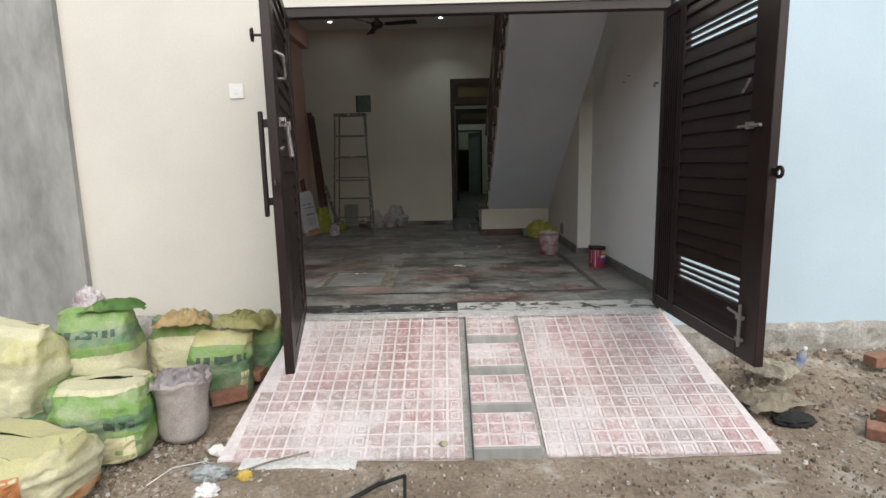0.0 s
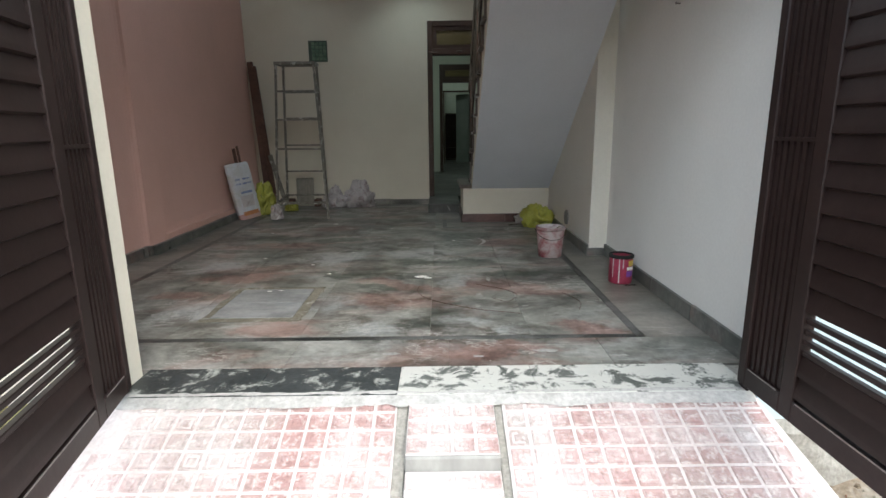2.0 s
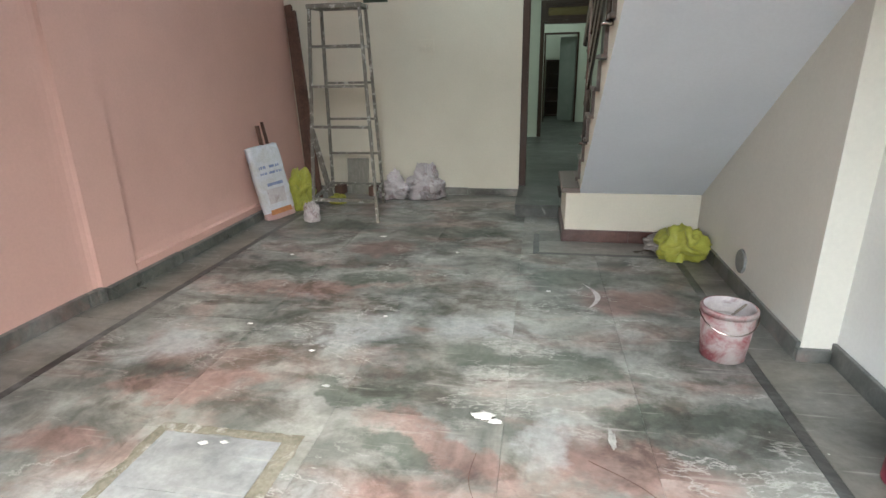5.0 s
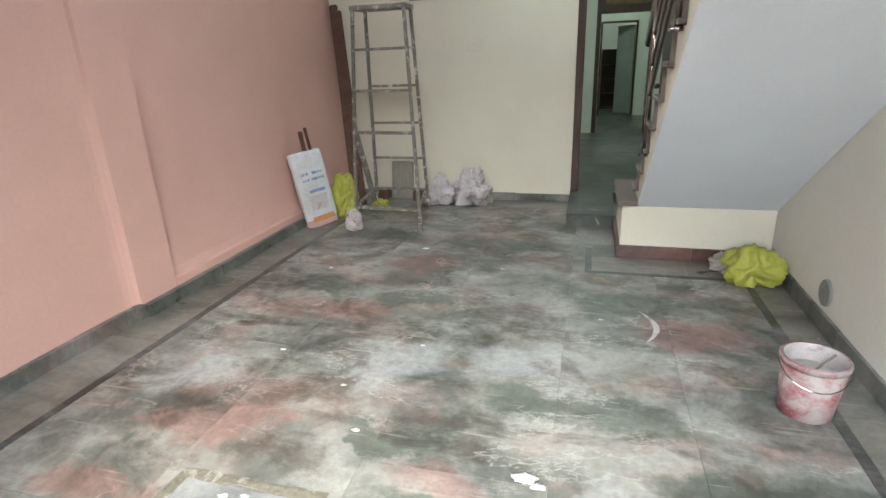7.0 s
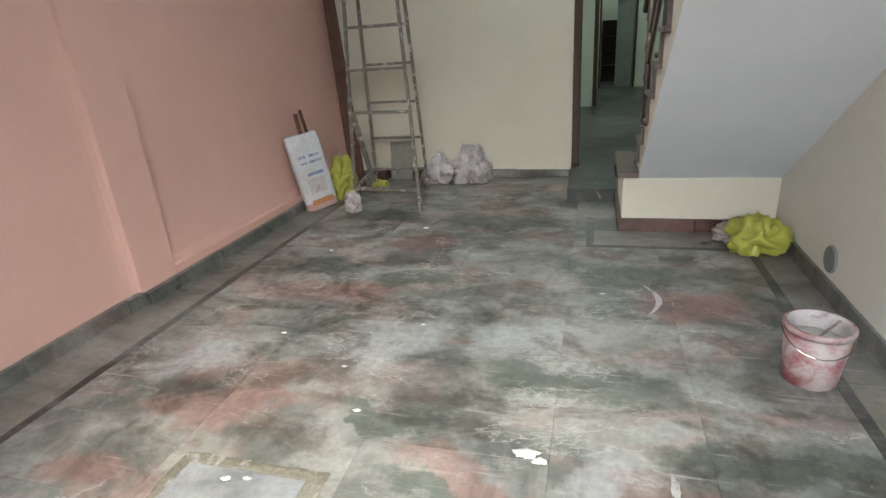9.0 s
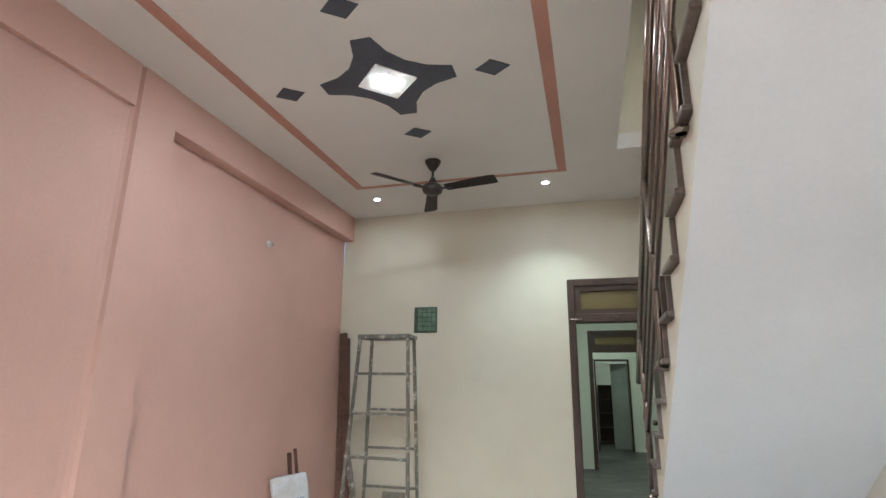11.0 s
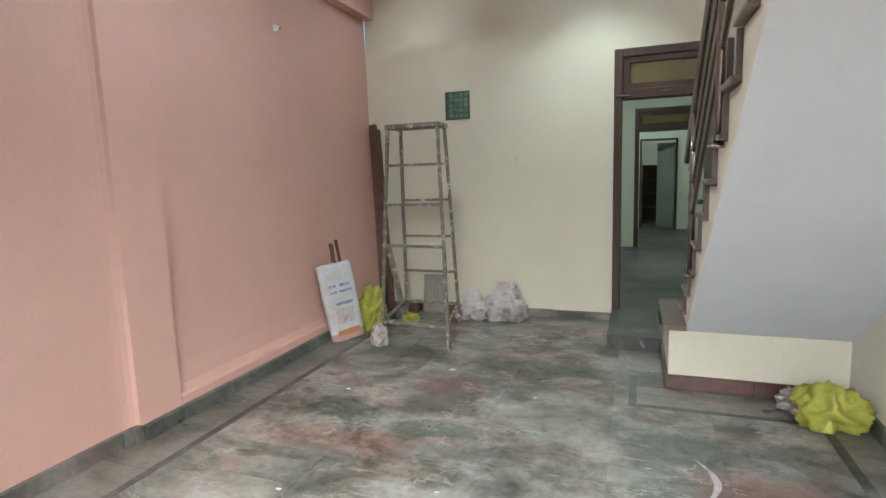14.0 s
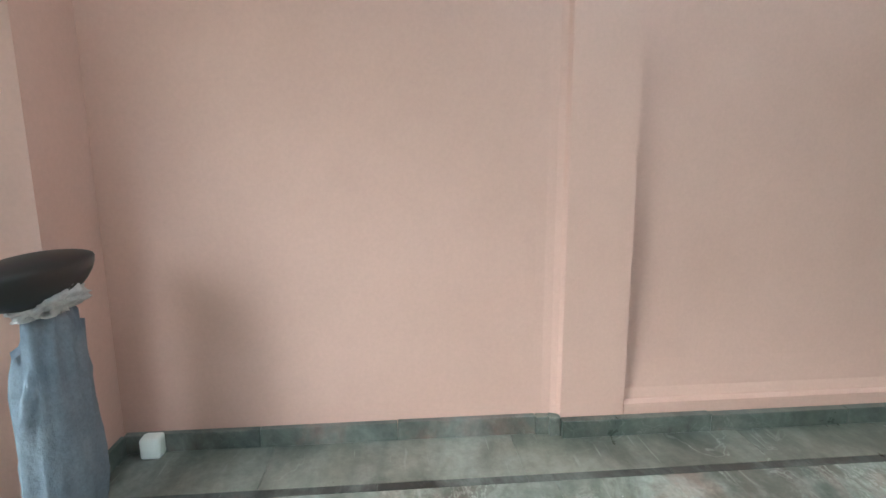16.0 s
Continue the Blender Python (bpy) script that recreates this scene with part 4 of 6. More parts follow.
wedge(bm, ((0.175, 0.615), (0.175, 0.615)), RYB + 0.03, RYT, 0.11)
wedge(bm, ((0.175, 0.218), (0.175, 0.218)), RYB + 0.01, RYT, 0.014)
wedge(bm, ((0.586, 0.615), (0.586, 0.615)), RYB + 0.01, RYT, 0.014)
part("channel", bm, ROUGH_CEMENT, ramp, "rough cement beside the steps")
SQ = 0.09
bmt = bmesh.new()


def stud(bm, x, y, s, h):
    r = [[bm.verts.new((x + a * (s / 2 - i), y + b * (s / 2 - i), z)) for a, b in ((-1, -1), (1, -1), (1, 1), (-1, 1))] for i, z in ((0, -0.008), (0.002, h - 0.002), (0.006, h), (0.014, h - 0.004), (0.022, h - 0.004), (0.027, h - 0.0005))]
    for p, q in zip(r, r[1:]):
        for i in range(4):
            j = (i + 1) % 4
            bm.faces.new((p[i], p[j], q[j], q[i]))
    bm.faces.new(r[-1])


for i in range(3):
    for j in range(3):
        stud(bmt, (i - 1) * SQ, (j - 1) * SQ, SQ - 0.011, 0.004)
tile_me = bpy.data.meshes.new("tile")
bmt.to_mesh(tile_me)
bmt.free()
tile_me.materials.append(TILE)
tilt = math.degrees(math.atan(rs))
length = math.hypot(RYT - RYB, RT - RB)
rows = 5
random.seed(9)


def lay(xs):
    for x in xs:
        for k in range(rows):
            d = 0.115 + k * 3 * SQ
            yy = RYB + d * math.cos(radians(tilt))
            piece("tile", tile_me, ramp, pose(x, yy, rzy(yy) + random.uniform(-0.001, 0.0015), tilt + random.uniform(-0.2, 0.2), random.uniform(-0.2, 0.2), random.uniform(-0.3, 0.3)))


lay([0.04 - 3 * SQ * k for k in range(4)])
lay([0.755 + 3 * SQ * k for k in range(4)])
half = bmesh.new()
for i in range(1):
    for j in range(3):
        stud(half, i * SQ, (j - 1) * SQ, SQ - 0.011, 0.004)
half_me = bpy.data.meshes.new("tile_strip")
half.to_mesh(half_me)
half.free()
half_me.materials.append(TILE)
for k in range(rows):
    d = 0.115 + k * 3 * SQ
    yy = RYB + d * math.cos(radians(tilt))
    if k < 4:
        piece("tile", half_me, ramp, pose(-0.95, yy, rzy(yy), tilt))
        if k < 2:
            piece("tile", half_me, ramp, pose(-1.04, yy, rzy(yy), tilt))
    if k < 2:
        piece("tile", half_me, ramp, pose(1.745, yy, rzy(yy), tilt))
# steps
for k in range(4):
    y0, y1 = 2.70 + 0.308 * k, 2.70 + 0.308 * k + 0.304
    z0, z1 = -0.385 + 0.105 * k, -0.335 + 0.105 * k
    sb = boxes((0.222, 0.582, y0, y1, -0.6, z0))
    for v in sb.verts:
        if v.co.z > -0.59 and v.co.y > y0 + 0.1:
            v.co.z = z1
    st = part("step", soften(sb, 0.006, 1), CEMENT, ramp, "grey cement step")
    bed = boxes((0.226, 0.578, y0 + 0.012, y1 - 0.004, -0.02, 0.003))
    for v in bed.verts:
        v.co.z += z0 + (z1 - z0) * (v.co.y - y0) / (y1 - y0)
    part("grout", bed, GROUT, st)
    bm = bmesh.new()
    for i in range(4):
        for j in range(3):
            stud(bm, 0.222 + 0.045 + SQ * i, y0 + 0.056 + SQ * 1.07 * j, SQ - 0.009, 0.008)
    for v in bm.verts:
        v.co.z += z0 + (z1 - z0) * (v.co.y - y0) / (y1 - y0)
    part("tile", bm, TILE, st)
bm = bmesh.new()


def lip_fn(u, v):
    x = -1.02 + 0.62 * u
    return Vector((x, 2.73 - (0.10 + 0.03 * noise.noise((x * 6, 0, 1))) * v, -0.435 - 0.015 * v + 0.006 * noise.noise((x * 20, v * 3, 0)) - (0.05 if v > 0.99 else 0)))


sheet(bm, lip_fn, 24, 5)
part("mortar_lip", bm, mat("white_mortar", (0.55, 0.54, 0.51), (0.68, 0.67, 0.64), 12, 0.9, fine=50, fine_amt=0.3, bump=0.5), ramp, "white mortar smear at the ramp foot", True)
th = empty("threshold", "plaster-smeared black granite threshold strip", "threshold", kind="structure")
for a, b in ((-1.03, -0.45), (-0.448, 0.17), (0.172, 0.78), (0.782, 1.71)):
    part("threshold_slab", soften(boxes((a, b, 3.972, 4.246, -0.012, 0.003)), 0.001, 1), THRESH if a < 0.1 else THRESH_WHITE, th)

def edge_fn(u, v):
    x = -1.02 + 2.71 * u
    y = 3.915 + 0.085 * v + (0.022 * noise.noise((x * 5, v * 2, 3)) + 0.01 * noise.noise((x * 19, v, 6))) * (1 if v in (0.0, 1.0) else 0.4)
    return Vector((x, y, min(rzy(y) + 0.0075, 0.0045) + (0.0 if v in (0.0, 1.0) else 0.003 + 0.002 * noise.noise((x * 14, v * 5, 1)))))


bm = bmesh.new()
sheet(bm, edge_fn, 120, 4)
part("mortar_edge", bm, mat("pale_grey_mortar", (0.40, 0.395, 0.375), (0.56, 0.55, 0.53), 11, 0.9, fine=50, fine_amt=0.3, bump=0.4), ramp, "pale mortar smeared along the top of the ramp", True)

# rubble plinth under the outer walls
def plinth_fn(x0, x1, z1, d):
    def fn(u, v):
        x = x0 + (x1 - x0) * u
        z = -0.5 + (z1 + 0.5) * v
        return Vector((x, 3.945 - d * (1 - 0.5 * v) - 0.03 * noise.noise((x * 5, z * 7, 2)) - 0.015 * noise.noise((x * 17, z * 17, 5)) if v < 0.99 else 3.951, z + 0.02 * noise.noise((x * 6, 0, 9)) * (v > 0.5)))
    return fn


bm = bmesh.new()
sheet(bm, plinth_fn(1.7, 7.4, -0.12, 0.05), 150, 8)
structure("wall_footing_blue", bm, ROUGH_CEMENT, "crumbling rubble footing under the blue wall", "wall")
bm = bmesh.new()
sheet(bm, plinth_fn(-2.7, -1.16, 0.03, 0.05), 60, 8)
structure("wall_footing", bm, ROUGH_CEMENT, "rough cement footing under the cream wall", "wall")

# ---- gate ----
lint = empty("gate_frame", "dark brown steel gate frame under the lintel", "gate frame", kind="structure")
part("top_bar", soften(boxes((-1.03, 1.68, 3.965, 4.03, 2.135, 2.2)), 0.005, 1), GATE, lint)
part("post", soften(boxes((-1.03, -1.005, 3.965, 4.03, 0.0, 2.135)), 0.004, 1), GATE, lint)
part("post", soften(boxes((1.668, 1.682, 3.965, 4.03, 0.0, 2.135)), 0.004, 1), GATE, lint)


def gate_leaf(name, hinge, tip, label, side, W=1.3, H=2.1):
    """A louvred leaf from hinge to tip; side +1 or -1 is the way its front face looks."""
    a = math.degrees(math.atan2(tip[1] - hinge[1], tip[0] - hinge[0]))
    ob = empty(name, label, "gate", (hinge[0], hinge[1], 0.035), a, group="gate leaves")
    t = 0.024
    f = bmesh.new()
    for x0, x1 in ((0.0, 0.05), (0.27, 0.34), (1.12, W)):
        box(f, x0, x1, -t, t, 0.0, H)
    for x0, x1 in ((0.05, 0.27), (0.34, 1.12)):
        box(f, x0, x1, -t, t, 0.0, 0.085)
        box(f, x0, x1, -t, t, H - 0.07, H)
    part("frame", soften(f, 0.004, 1), GATE, ob)
    fl = bmesh.new()
    box(fl, 0.05, 0.27, -0.006, 0.006, 0.085, H - 0.07)
    for k in range(6):
        x = 0.07 + 0.034 * k
        box(fl, x, x + 0.017, -0.014, 0.014, 0.0865, H - 0.0715)
    part("fluted_panel", fl, GATE, ob)
    part("panel_bar", boxes((0.05, 0.27, -0.02, 0.02, 1.02, 1.035)), GATE, ob)
    z = 0.09
    while z < H - 0.13:
        slot = 0.235 < z < 0.42 or 1.66 < z < 1.86
        step = 0.04 if slot else 0.088
        s = bmesh.new()
        if slot:
            box(s, 0.34, 1.12, -0.013, 0.013, z + 0.002, z + 0.0215)
            part("bar", soften(s, 0.003, 1), GATE, ob)
        else:
            top = min(z + 0.094, H - 0.07)
            prof = [(side * a, c) for a, c in ((-0.018, z + 0.002), (0.004, z + 0.001), (0.022, z + 0.010), (0.019, z + 0.03), (0.006, top), (-0.016, top))]
            r = [[s.verts.new((x, y, zz)) for y, zz in prof] for x in (0.34, 1.12)]
            for i in range(len(prof)):
                j = (i + 1) % len(prof)
                s.faces.new((r[0][i], r[0][j], r[1][j], r[1][i]))
            s.faces.new(r[0][::-1])
            s.faces.new(r[1])
            part("slat", s, GATE, ob)
        z += step
    e = bmesh.new()
    for sy in (-1, 1):
        box(e, 0.36, 1.1, sy * 0.025 - 0.0015, sy * 0.025 + 0.0015, 0.082, 0.087)
        box(e, 0.07, 0.25, sy * 0.025 - 0.0015, sy * 0.025 + 0.0015, 0.082, 0.087)
    part("worn_edge", e, GATE_TRIM, ob, "worn bare metal edge")
    return ob, side


gl, gs = gate_leaf("gate_leaf", (-1.0, 4.0), (-0.735, 2.725), "dark brown louvred steel gate leaf standing open", 1)
b = bmesh.new()
rod(b, (0.86, 0.045, 1.29), (1.26, 0.045, 1.31), 0.009, seg=10)
rod(b, (1.02, 0.045, 1.3), (1.02, 0.06, 1.13), 0.012, 0.016, 10)
for x in (0.93, 1.2):
    box(b, x - 0.012, x + 0.012, 0.024, 0.058, 1.28, 1.325)
part("sliding_bolt", b, GATE_TRIM, gl, "worn steel sliding bolt")
b = bmesh.new()
rod(b, (1.12, 0.03, 1.18), (1.24, 0.03, 1.17), 0.007, seg=8)
part("pin", b, GATE_TRIM, gl, "worn steel pin")
b = bmesh.new()
for p, q in (((1.16, 0.026, 1.52), (1.16, 0.065, 1.52)), ((1.16, 0.065, 1.52), (1.22, 0.065, 1.62)), ((1.22, 0.065, 1.62), (1.22, 0.026, 1.64))):
    rod(b, p, q, 0.007, seg=8)
part("pull_handle", b, GATE_TRIM, gl, "worn steel pull handle")
b = bmesh.new()
box(b, 1.12, 1.16, -0.085, -0.062, 0.82, 1.36)
box(b, 1.125, 1.155, -0.063, -0.024, 0.88, 0.92)
box(b, 1.125, 1.155, -0.063, -0.024, 1.28, 1.32)
part("grab_handle", soften(b, 0.004, 1), GATE, gl, "long dark grab handle")
b = bmesh.new()
spin(b, [(0.014, -0.004), (0.03, -0.004), (0.03, 0.004), (0.014, 0.004), (0.014, -0.004)], 18)
for v in b.verts:
    v.co = Vector((1.345 + v.co.x, v.co.z, 0.99 + v.co.y))
box(b, 1.28, 1.322, -0.004, 0.004, 0.972, 1.008)
part("hasp", b, GATE, gl, "ringed hasp")
b = bmesh.new()
rod(b, (1.2, -0.025, 1.72), (1.2, -0.075, 1.72), 0.007, seg=8)
rod(b, (1.2, -0.072, 1.72), (1.2, -0.084, 1.72), 0.035, 0.03, 16)
part("door_stop", b, GATE, gl, "round gate stop")
gr, gs = gate_leaf("gate_leaf", (1.665, 4.0), (1.695, 2.73), "dark brown louvred steel gate leaf folded outwards", -1)
b = bmesh.new()
spin(b, [(0.014, -0.004), (0.032, -0.004), (0.032, 0.004), (0.014, 0.004), (0.014, -0.004)], 18)
for v in b.verts:
    v.co = Vector((1.35 + v.co.x, v.co.z, 1.0 + v.co.y))
box(b, 1.28, 1.325, -0.004, 0.004, 0.98, 1.02)
part("hasp", b, GATE, gr, "ringed hasp")
b = bmesh.new()
rod(b, (1.17, -0.04, 0.07), (1.17, -0.04, 0.3), 0.009, seg=10)
rod(b, (1.17, -0.04, 0.24), (1.08, -0.055, 0.26), 0.008, seg=8)
for z in (0.1, 0.22):
    box(b, 1.15, 1.19, -0.052, -0.024, z, z + 0.02)
part("drop_bolt", b, GATE_TRIM, gr, "worn steel drop bolt")
b = bmesh.new()
rod(b, (1.05, -0.045, 1.23), (1.25, -0.045, 1.23), 0.008, seg=10)
box(b, 1.13, 1.16, -0.055, -0.024, 1.215, 1.25)
part("sliding_bolt", b, GATE_TRIM, gr, "worn steel sliding bolt")
b = bmesh.new()
rod(b, (1.1, -0.03, 1.46), (1.1, -0.06, 1.4), 0.007, seg=8)
rod(b, (1.1, -0.06, 1.4), (1.16, -0.06, 1.46), 0.007, seg=8)
part("pull_handle", b, GATE_TRIM, gr, "worn steel pull handle")
# hook on the inner wall beside the gate
b = bmesh.new()
rod(b, (RX + 0.01, 4.55, 1.72), (RX - 0.03, 4.55, 1.72), 0.008, seg=8)
rod(b, (RX - 0.03, 4.55, 1.72), (RX - 0.03, 4.55, 1.69), 0.008, seg=8)
thing("wall_hook", b, GATE_TRIM, "small steel hook in the cream wall", "hook")

for y, z in ((5.35, 1.84), (5.22, 1.88)):
    b = bmesh.new()
    rod(b, (RX + 0.01, y, z), (RX - 0.025, y, z + 0.004), 0.004, seg=8)
    rod(b, (RX - 0.025, y, z + 0.004), (RX - 0.028, y, z + 0.004), 0.008, seg=8)
    thing("wall_nail", b, GATE_TRIM, "short steel nail in the wall near the gate", "nail", "wall nails")

# ---- soft things ----
def crumpled(at, rx, ry, rz, seed, amp=0.18, freq=2.2, nu=60, nv=34, knot=0.0, flat=True):
    """A crumpled bag: an uneven ball with sharp creases that rests flat on the floor; knot: how far the top is drawn up."""
    c = Vector(at)

    def fn(u, v):
        th, ph = 2 * math.pi * u, math.pi * v
        d = Vector((math.sin(ph) * math.cos(th), math.sin(ph) * math.sin(th), -math.cos(ph)))
        n1 = noise.noise(d * freq * 0.8 + Vector((seed * 3.1, 0, 0)))
        n2 = 0.5 - abs(noise.noise(d * freq * 1.3 + Vector((0, seed * 1.7, 4)))) * 2
        n3 = 0.5 - abs(noise.noise(d * freq * 2.9 + Vector((5, 0, seed)))) * 2
        n4 = 0.5 - abs(noise.noise(d * freq * 6.5 + Vector((seed, 9, 0)))) * 2
        k = 1 + amp * (0.9 * n1 + 0.9 * n2 + 0.3 * n3 + 0.1 * n4)
        lift = 0.0
        if knot and d.z > 0.3:
            s = (d.z - 0.3) / 0.7
            k *= 1 - 0.22 * math.sin(math.pi * s) * knot
            k += 0.06 * knot * s * math.sin(th * 9 + seed)
            lift = 0.28 * knot * s ** 3
        p = Vector((d.x * rx * k, d.y * ry * k, (d.z * k * 0.62 + lift + 0.40) * rz))
        if flat:
            p.z = max(p.z, 0.003 + 0.004 * n3)
        return c + p
    bm = bmesh.new()
    return sheet(bm, fn, nu, nv, True)


def sack_fn(w, d, h, seed, fill=1.0, slump=0.0, crease=1.0, top=0.22, square=False):
    """The skin of a woven sack standing on z = 0: width w, depth d, height h, drawn flat towards its top seam."""
    def fn(u, v):
        a = 2 * math.pi * u
        ca, sa = math.cos(a), math.sin(a)
        e = 0.48
        x, y = math.copysign(abs(ca) ** e, ca), math.copysign(abs(sa) ** e, sa)
        z = v
        bulge = 0.86 + 0.16 * math.sin(math.pi * min(max(z * 0.92 + 0.06, 0), 1)) ** 0.8
        if z < 0.12:
            bulge *= 0.74 + 0.26 * (z / 0.12) ** 0.5
        if square:
            bulge = 0.96
        deep = 1.0
        if z > 0.72:
            deep = 1 - (1 - top) * ((z - 0.72) / 0.28) ** 1.3
        px, py, pz = x * w / 2 * bulge, y * d / 2 * bulge * deep, z * h
        q = Vector((px * 5, py * 5, pz * 5 + seed * 7))
        r = (0.030 * noise.noise(q) + crease * 0.016 * (1 - 2 * abs(noise.noise(Vector((q.x * 2.2, q.y * 2.2, q.z * 0.9))))) + crease * 0.010 * (1 - 2 * abs(noise.noise(q * 3.4))) + crease * 0.005 * noise.noise(q * 9)) * fill
        n = Vector((ca, sa, 0))
        p = Vector((px, py, pz)) + n * r
        p.x += slump * z * z
        p.z += 0.03 * noise.noise((px * 4, py * 4, seed)) * z
        return p
    return fn


def band_mat(name, stops, rough=0.55):
    """Printed woven plastic: colour bands by height on the object, weave and dirt over them."""
    m, n, l, p = node_mat(name)
    tc = n.new("ShaderNodeTexCoord")
    sp = n.new("ShaderNodeSeparateXYZ")
    l.new(tc.outputs["Object"], sp.inputs[0])
    wob = noise_node(n, l, 9, 3, 0.5, tc.outputs["Object"])
    ad = n.new("ShaderNodeMath")
    ad.operation = "MULTIPLY_ADD"
    ad.inputs[1].default_value = 0.04
    l.new(wob.outputs["Fac"], ad.inputs[0])
    l.new(sp.outputs["Z"], ad.inputs[2])
    r = ramp_node(n, l, ad.outputs[0], stops)
    r.color_ramp.interpolation = "CONSTANT"
    d = noise_node(n, l, 6, 6, 0.7, tc.outputs["Object"], 0.5)
    df = ramp_node(n, l, d.outputs["Fac"], [(0.42, (0, 0, 0)), (0.75, (0.75, 0.75, 0.75))]).outputs[0]
    col = mix_node(n, l, df, r.outputs[0], (0.43, 0.40, 0.31))
    f = noise_node(n, l, 130, 2, 0.5, tc.outputs["Object"])
    ff = ramp_node(n, l, f.outputs["Fac"], [(0.3, (0.82, 0.82, 0.82)), (0.7, (1, 1, 1))]).outputs[0]
    col = mix_node(n, l, 1.0, col, ff, "MULTIPLY")
    l.new(col, p.inputs["Base Color"])
    p.inputs["Roughness"].default_value = rough
    cr = noise_node(n, l, 16, 5, 0.6, tc.outputs["Object"], 1.2)
    bump_node(n, l, p, cr.outputs["Fac"], 0.5, 0.02)
    return m


YEL, YEL2, GRN, GRN2 = (0.54, 0.51, 0.25), (0.60, 0.57, 0.36), (0.17, 0.31, 0.065), (0.10, 0.20, 0.09)
SACK_A = band_mat("cream_and_green_sack", [(0.0, YEL2), (0.44, GRN), (0.5, GRN2), (0.59, GRN)])
SACK_B = band_mat("green_and_cream_sack", [(0.0, GRN2), (0.05, GRN), (0.21, GRN2), (0.30, GRN), (0.41, YEL2)])
SACK_C = band_mat("yellow_green_sack", [(0.0, GRN), (0.1, GRN2), (0.33, GRN), (0.42, YEL)])
SACK_D = band_mat("yellow_orange_sack", [(0.0, YEL), (0.05, (0.50, 0.22, 0.06)), (0.10, YEL2), (0.26, YEL)])
SACK_Y = band_mat("pale_yellow_sack", [(0.0, GRN), (0.04, YEL2), (0.40, YEL), (0.52, YEL2)])
SACK_W = band_mat("white_sack", [(0.0, (0.5, 0.3, 0.28)), (0.09, (0.62, 0.63, 0.68)), (0.5, (0.66, 0.67, 0.72))])
GREYSACK = mat("grey_dusty_sack", (0.34, 0.30, 0.28), (0.50, 0.46, 0.43), 8, 0.8, fine=90, fine_amt=0.25, bump=0.4)
WHITEBAG = mat("white_dusty_plastic", (0.46, 0.42, 0.42), (0.58, 0.54, 0.54), 9, 0.5, fine=60, fine_amt=0.15, bump=0.2, stain=(0.28, 0.21, 0.22), stain_at=(0.52, 0.64), stain_scale=9)
YELLOWBAG = mat("lime_yellow_plastic", (0.34, 0.345, 0.05), (0.45, 0.445, 0.085), 7, 0.42, fine=50, fine_amt=0.12, bump=0.1, stain=(0.30, 0.31, 0.06), stain_at=(0.58, 0.75), stain_scale=8)
INK = mat("dark_print", (0.055, 0.09, 0.06), (0.10, 0.14, 0.10), 12, 0.6, fine_amt=0.3)
CREAMPRINT = mat("cream_print", (0.52, 0.49, 0.28), (0.60, 0.57, 0.36), 12, 0.6, fine=110, fine_amt=0.15)
INK_O = mat("orange_print", (0.48, 0.19, 0.07), (0.55, 0.25, 0.1), 12, 0.6)
INK_B = mat("blue_print", (0.20, 0.24, 0.42), (0.28, 0.32, 0.48), 12, 0.6)


def patch(fn, u0, u1, v0, v1, off=0.004):
    """A print on the skin fn: the same surface a little proud of it."""
    bm = bmesh.new()

    def g(a, b):
        u, v = u0 + (u1 - u0) * a, v0 + (v1 - v0) * b
        p = fn(u, v)
        n = (fn(u + 0.01, v) - fn(u - 0.01, v)).cross(fn(u, v + 0.01) - fn(u, v - 0.01)).normalized()
        return p + n * off
    return sheet(bm, g, 6, 6)


def sack(name, label, at, rz, w, d, h, material, seed, prints=(), rx=0, ry=0, fill=1.0, slump=0.0, fold=None, top=0.22, group="cement sacks", square=False):
    ob = empty(name, label, "sack", group=group)
    ob.matrix_basis = pose(*at, rx, ry, rz)
    fn = sack_fn(w, d, h, seed, fill, slump, top=top, square=square)
    bm = bmesh.new()
    sheet(bm, fn, 56, 36, True)
    part("body", bm, material, ob, smooth=True)
    bm = bmesh.new()
    sheet(bm, lambda u, v: Vector((0, 0, 0)).lerp(fn(u, 0.0), v) + Vector((0, 0, 0.0)), 56, 1, True)
    part("base", bm, material, ob, smooth=True)

    def mouth(u, v):
        p = fn(u, 1.0)
        c = Vector((p.x * 0.8, 0.0, p.z + (fold if fold else 0.02) * (0.4 + 0.6 * noise.noise((p.x * 9, seed, 0)) ** 2)))
        return p.lerp(c, v) + Vector((0.01 * noise.noise((u * 30, v * 4, seed)), 0.012 * noise.noise((u * 25, v * 5, seed + 3)), 0))
    bm = bmesh.new()
    sheet(bm, mouth, 56, 5, True)
    part("mouth", bm, material, ob, "crimped open mouth of the sack", True)
    for u0, u1, v0, v1, ink in prints:
        part("print", patch(fn, u0, u1, v0, v1), ink, ob)
    return ob


def bars(u0, u1, v0, v1, ink, n, gap=0.35):
    """A row of plain bars in place of lettering."""
    s = (u1 - u0) / n
    return [(u0 + s * i, u0 + s * (i + 1 - gap), v0, v1, ink) for i in range(n)]


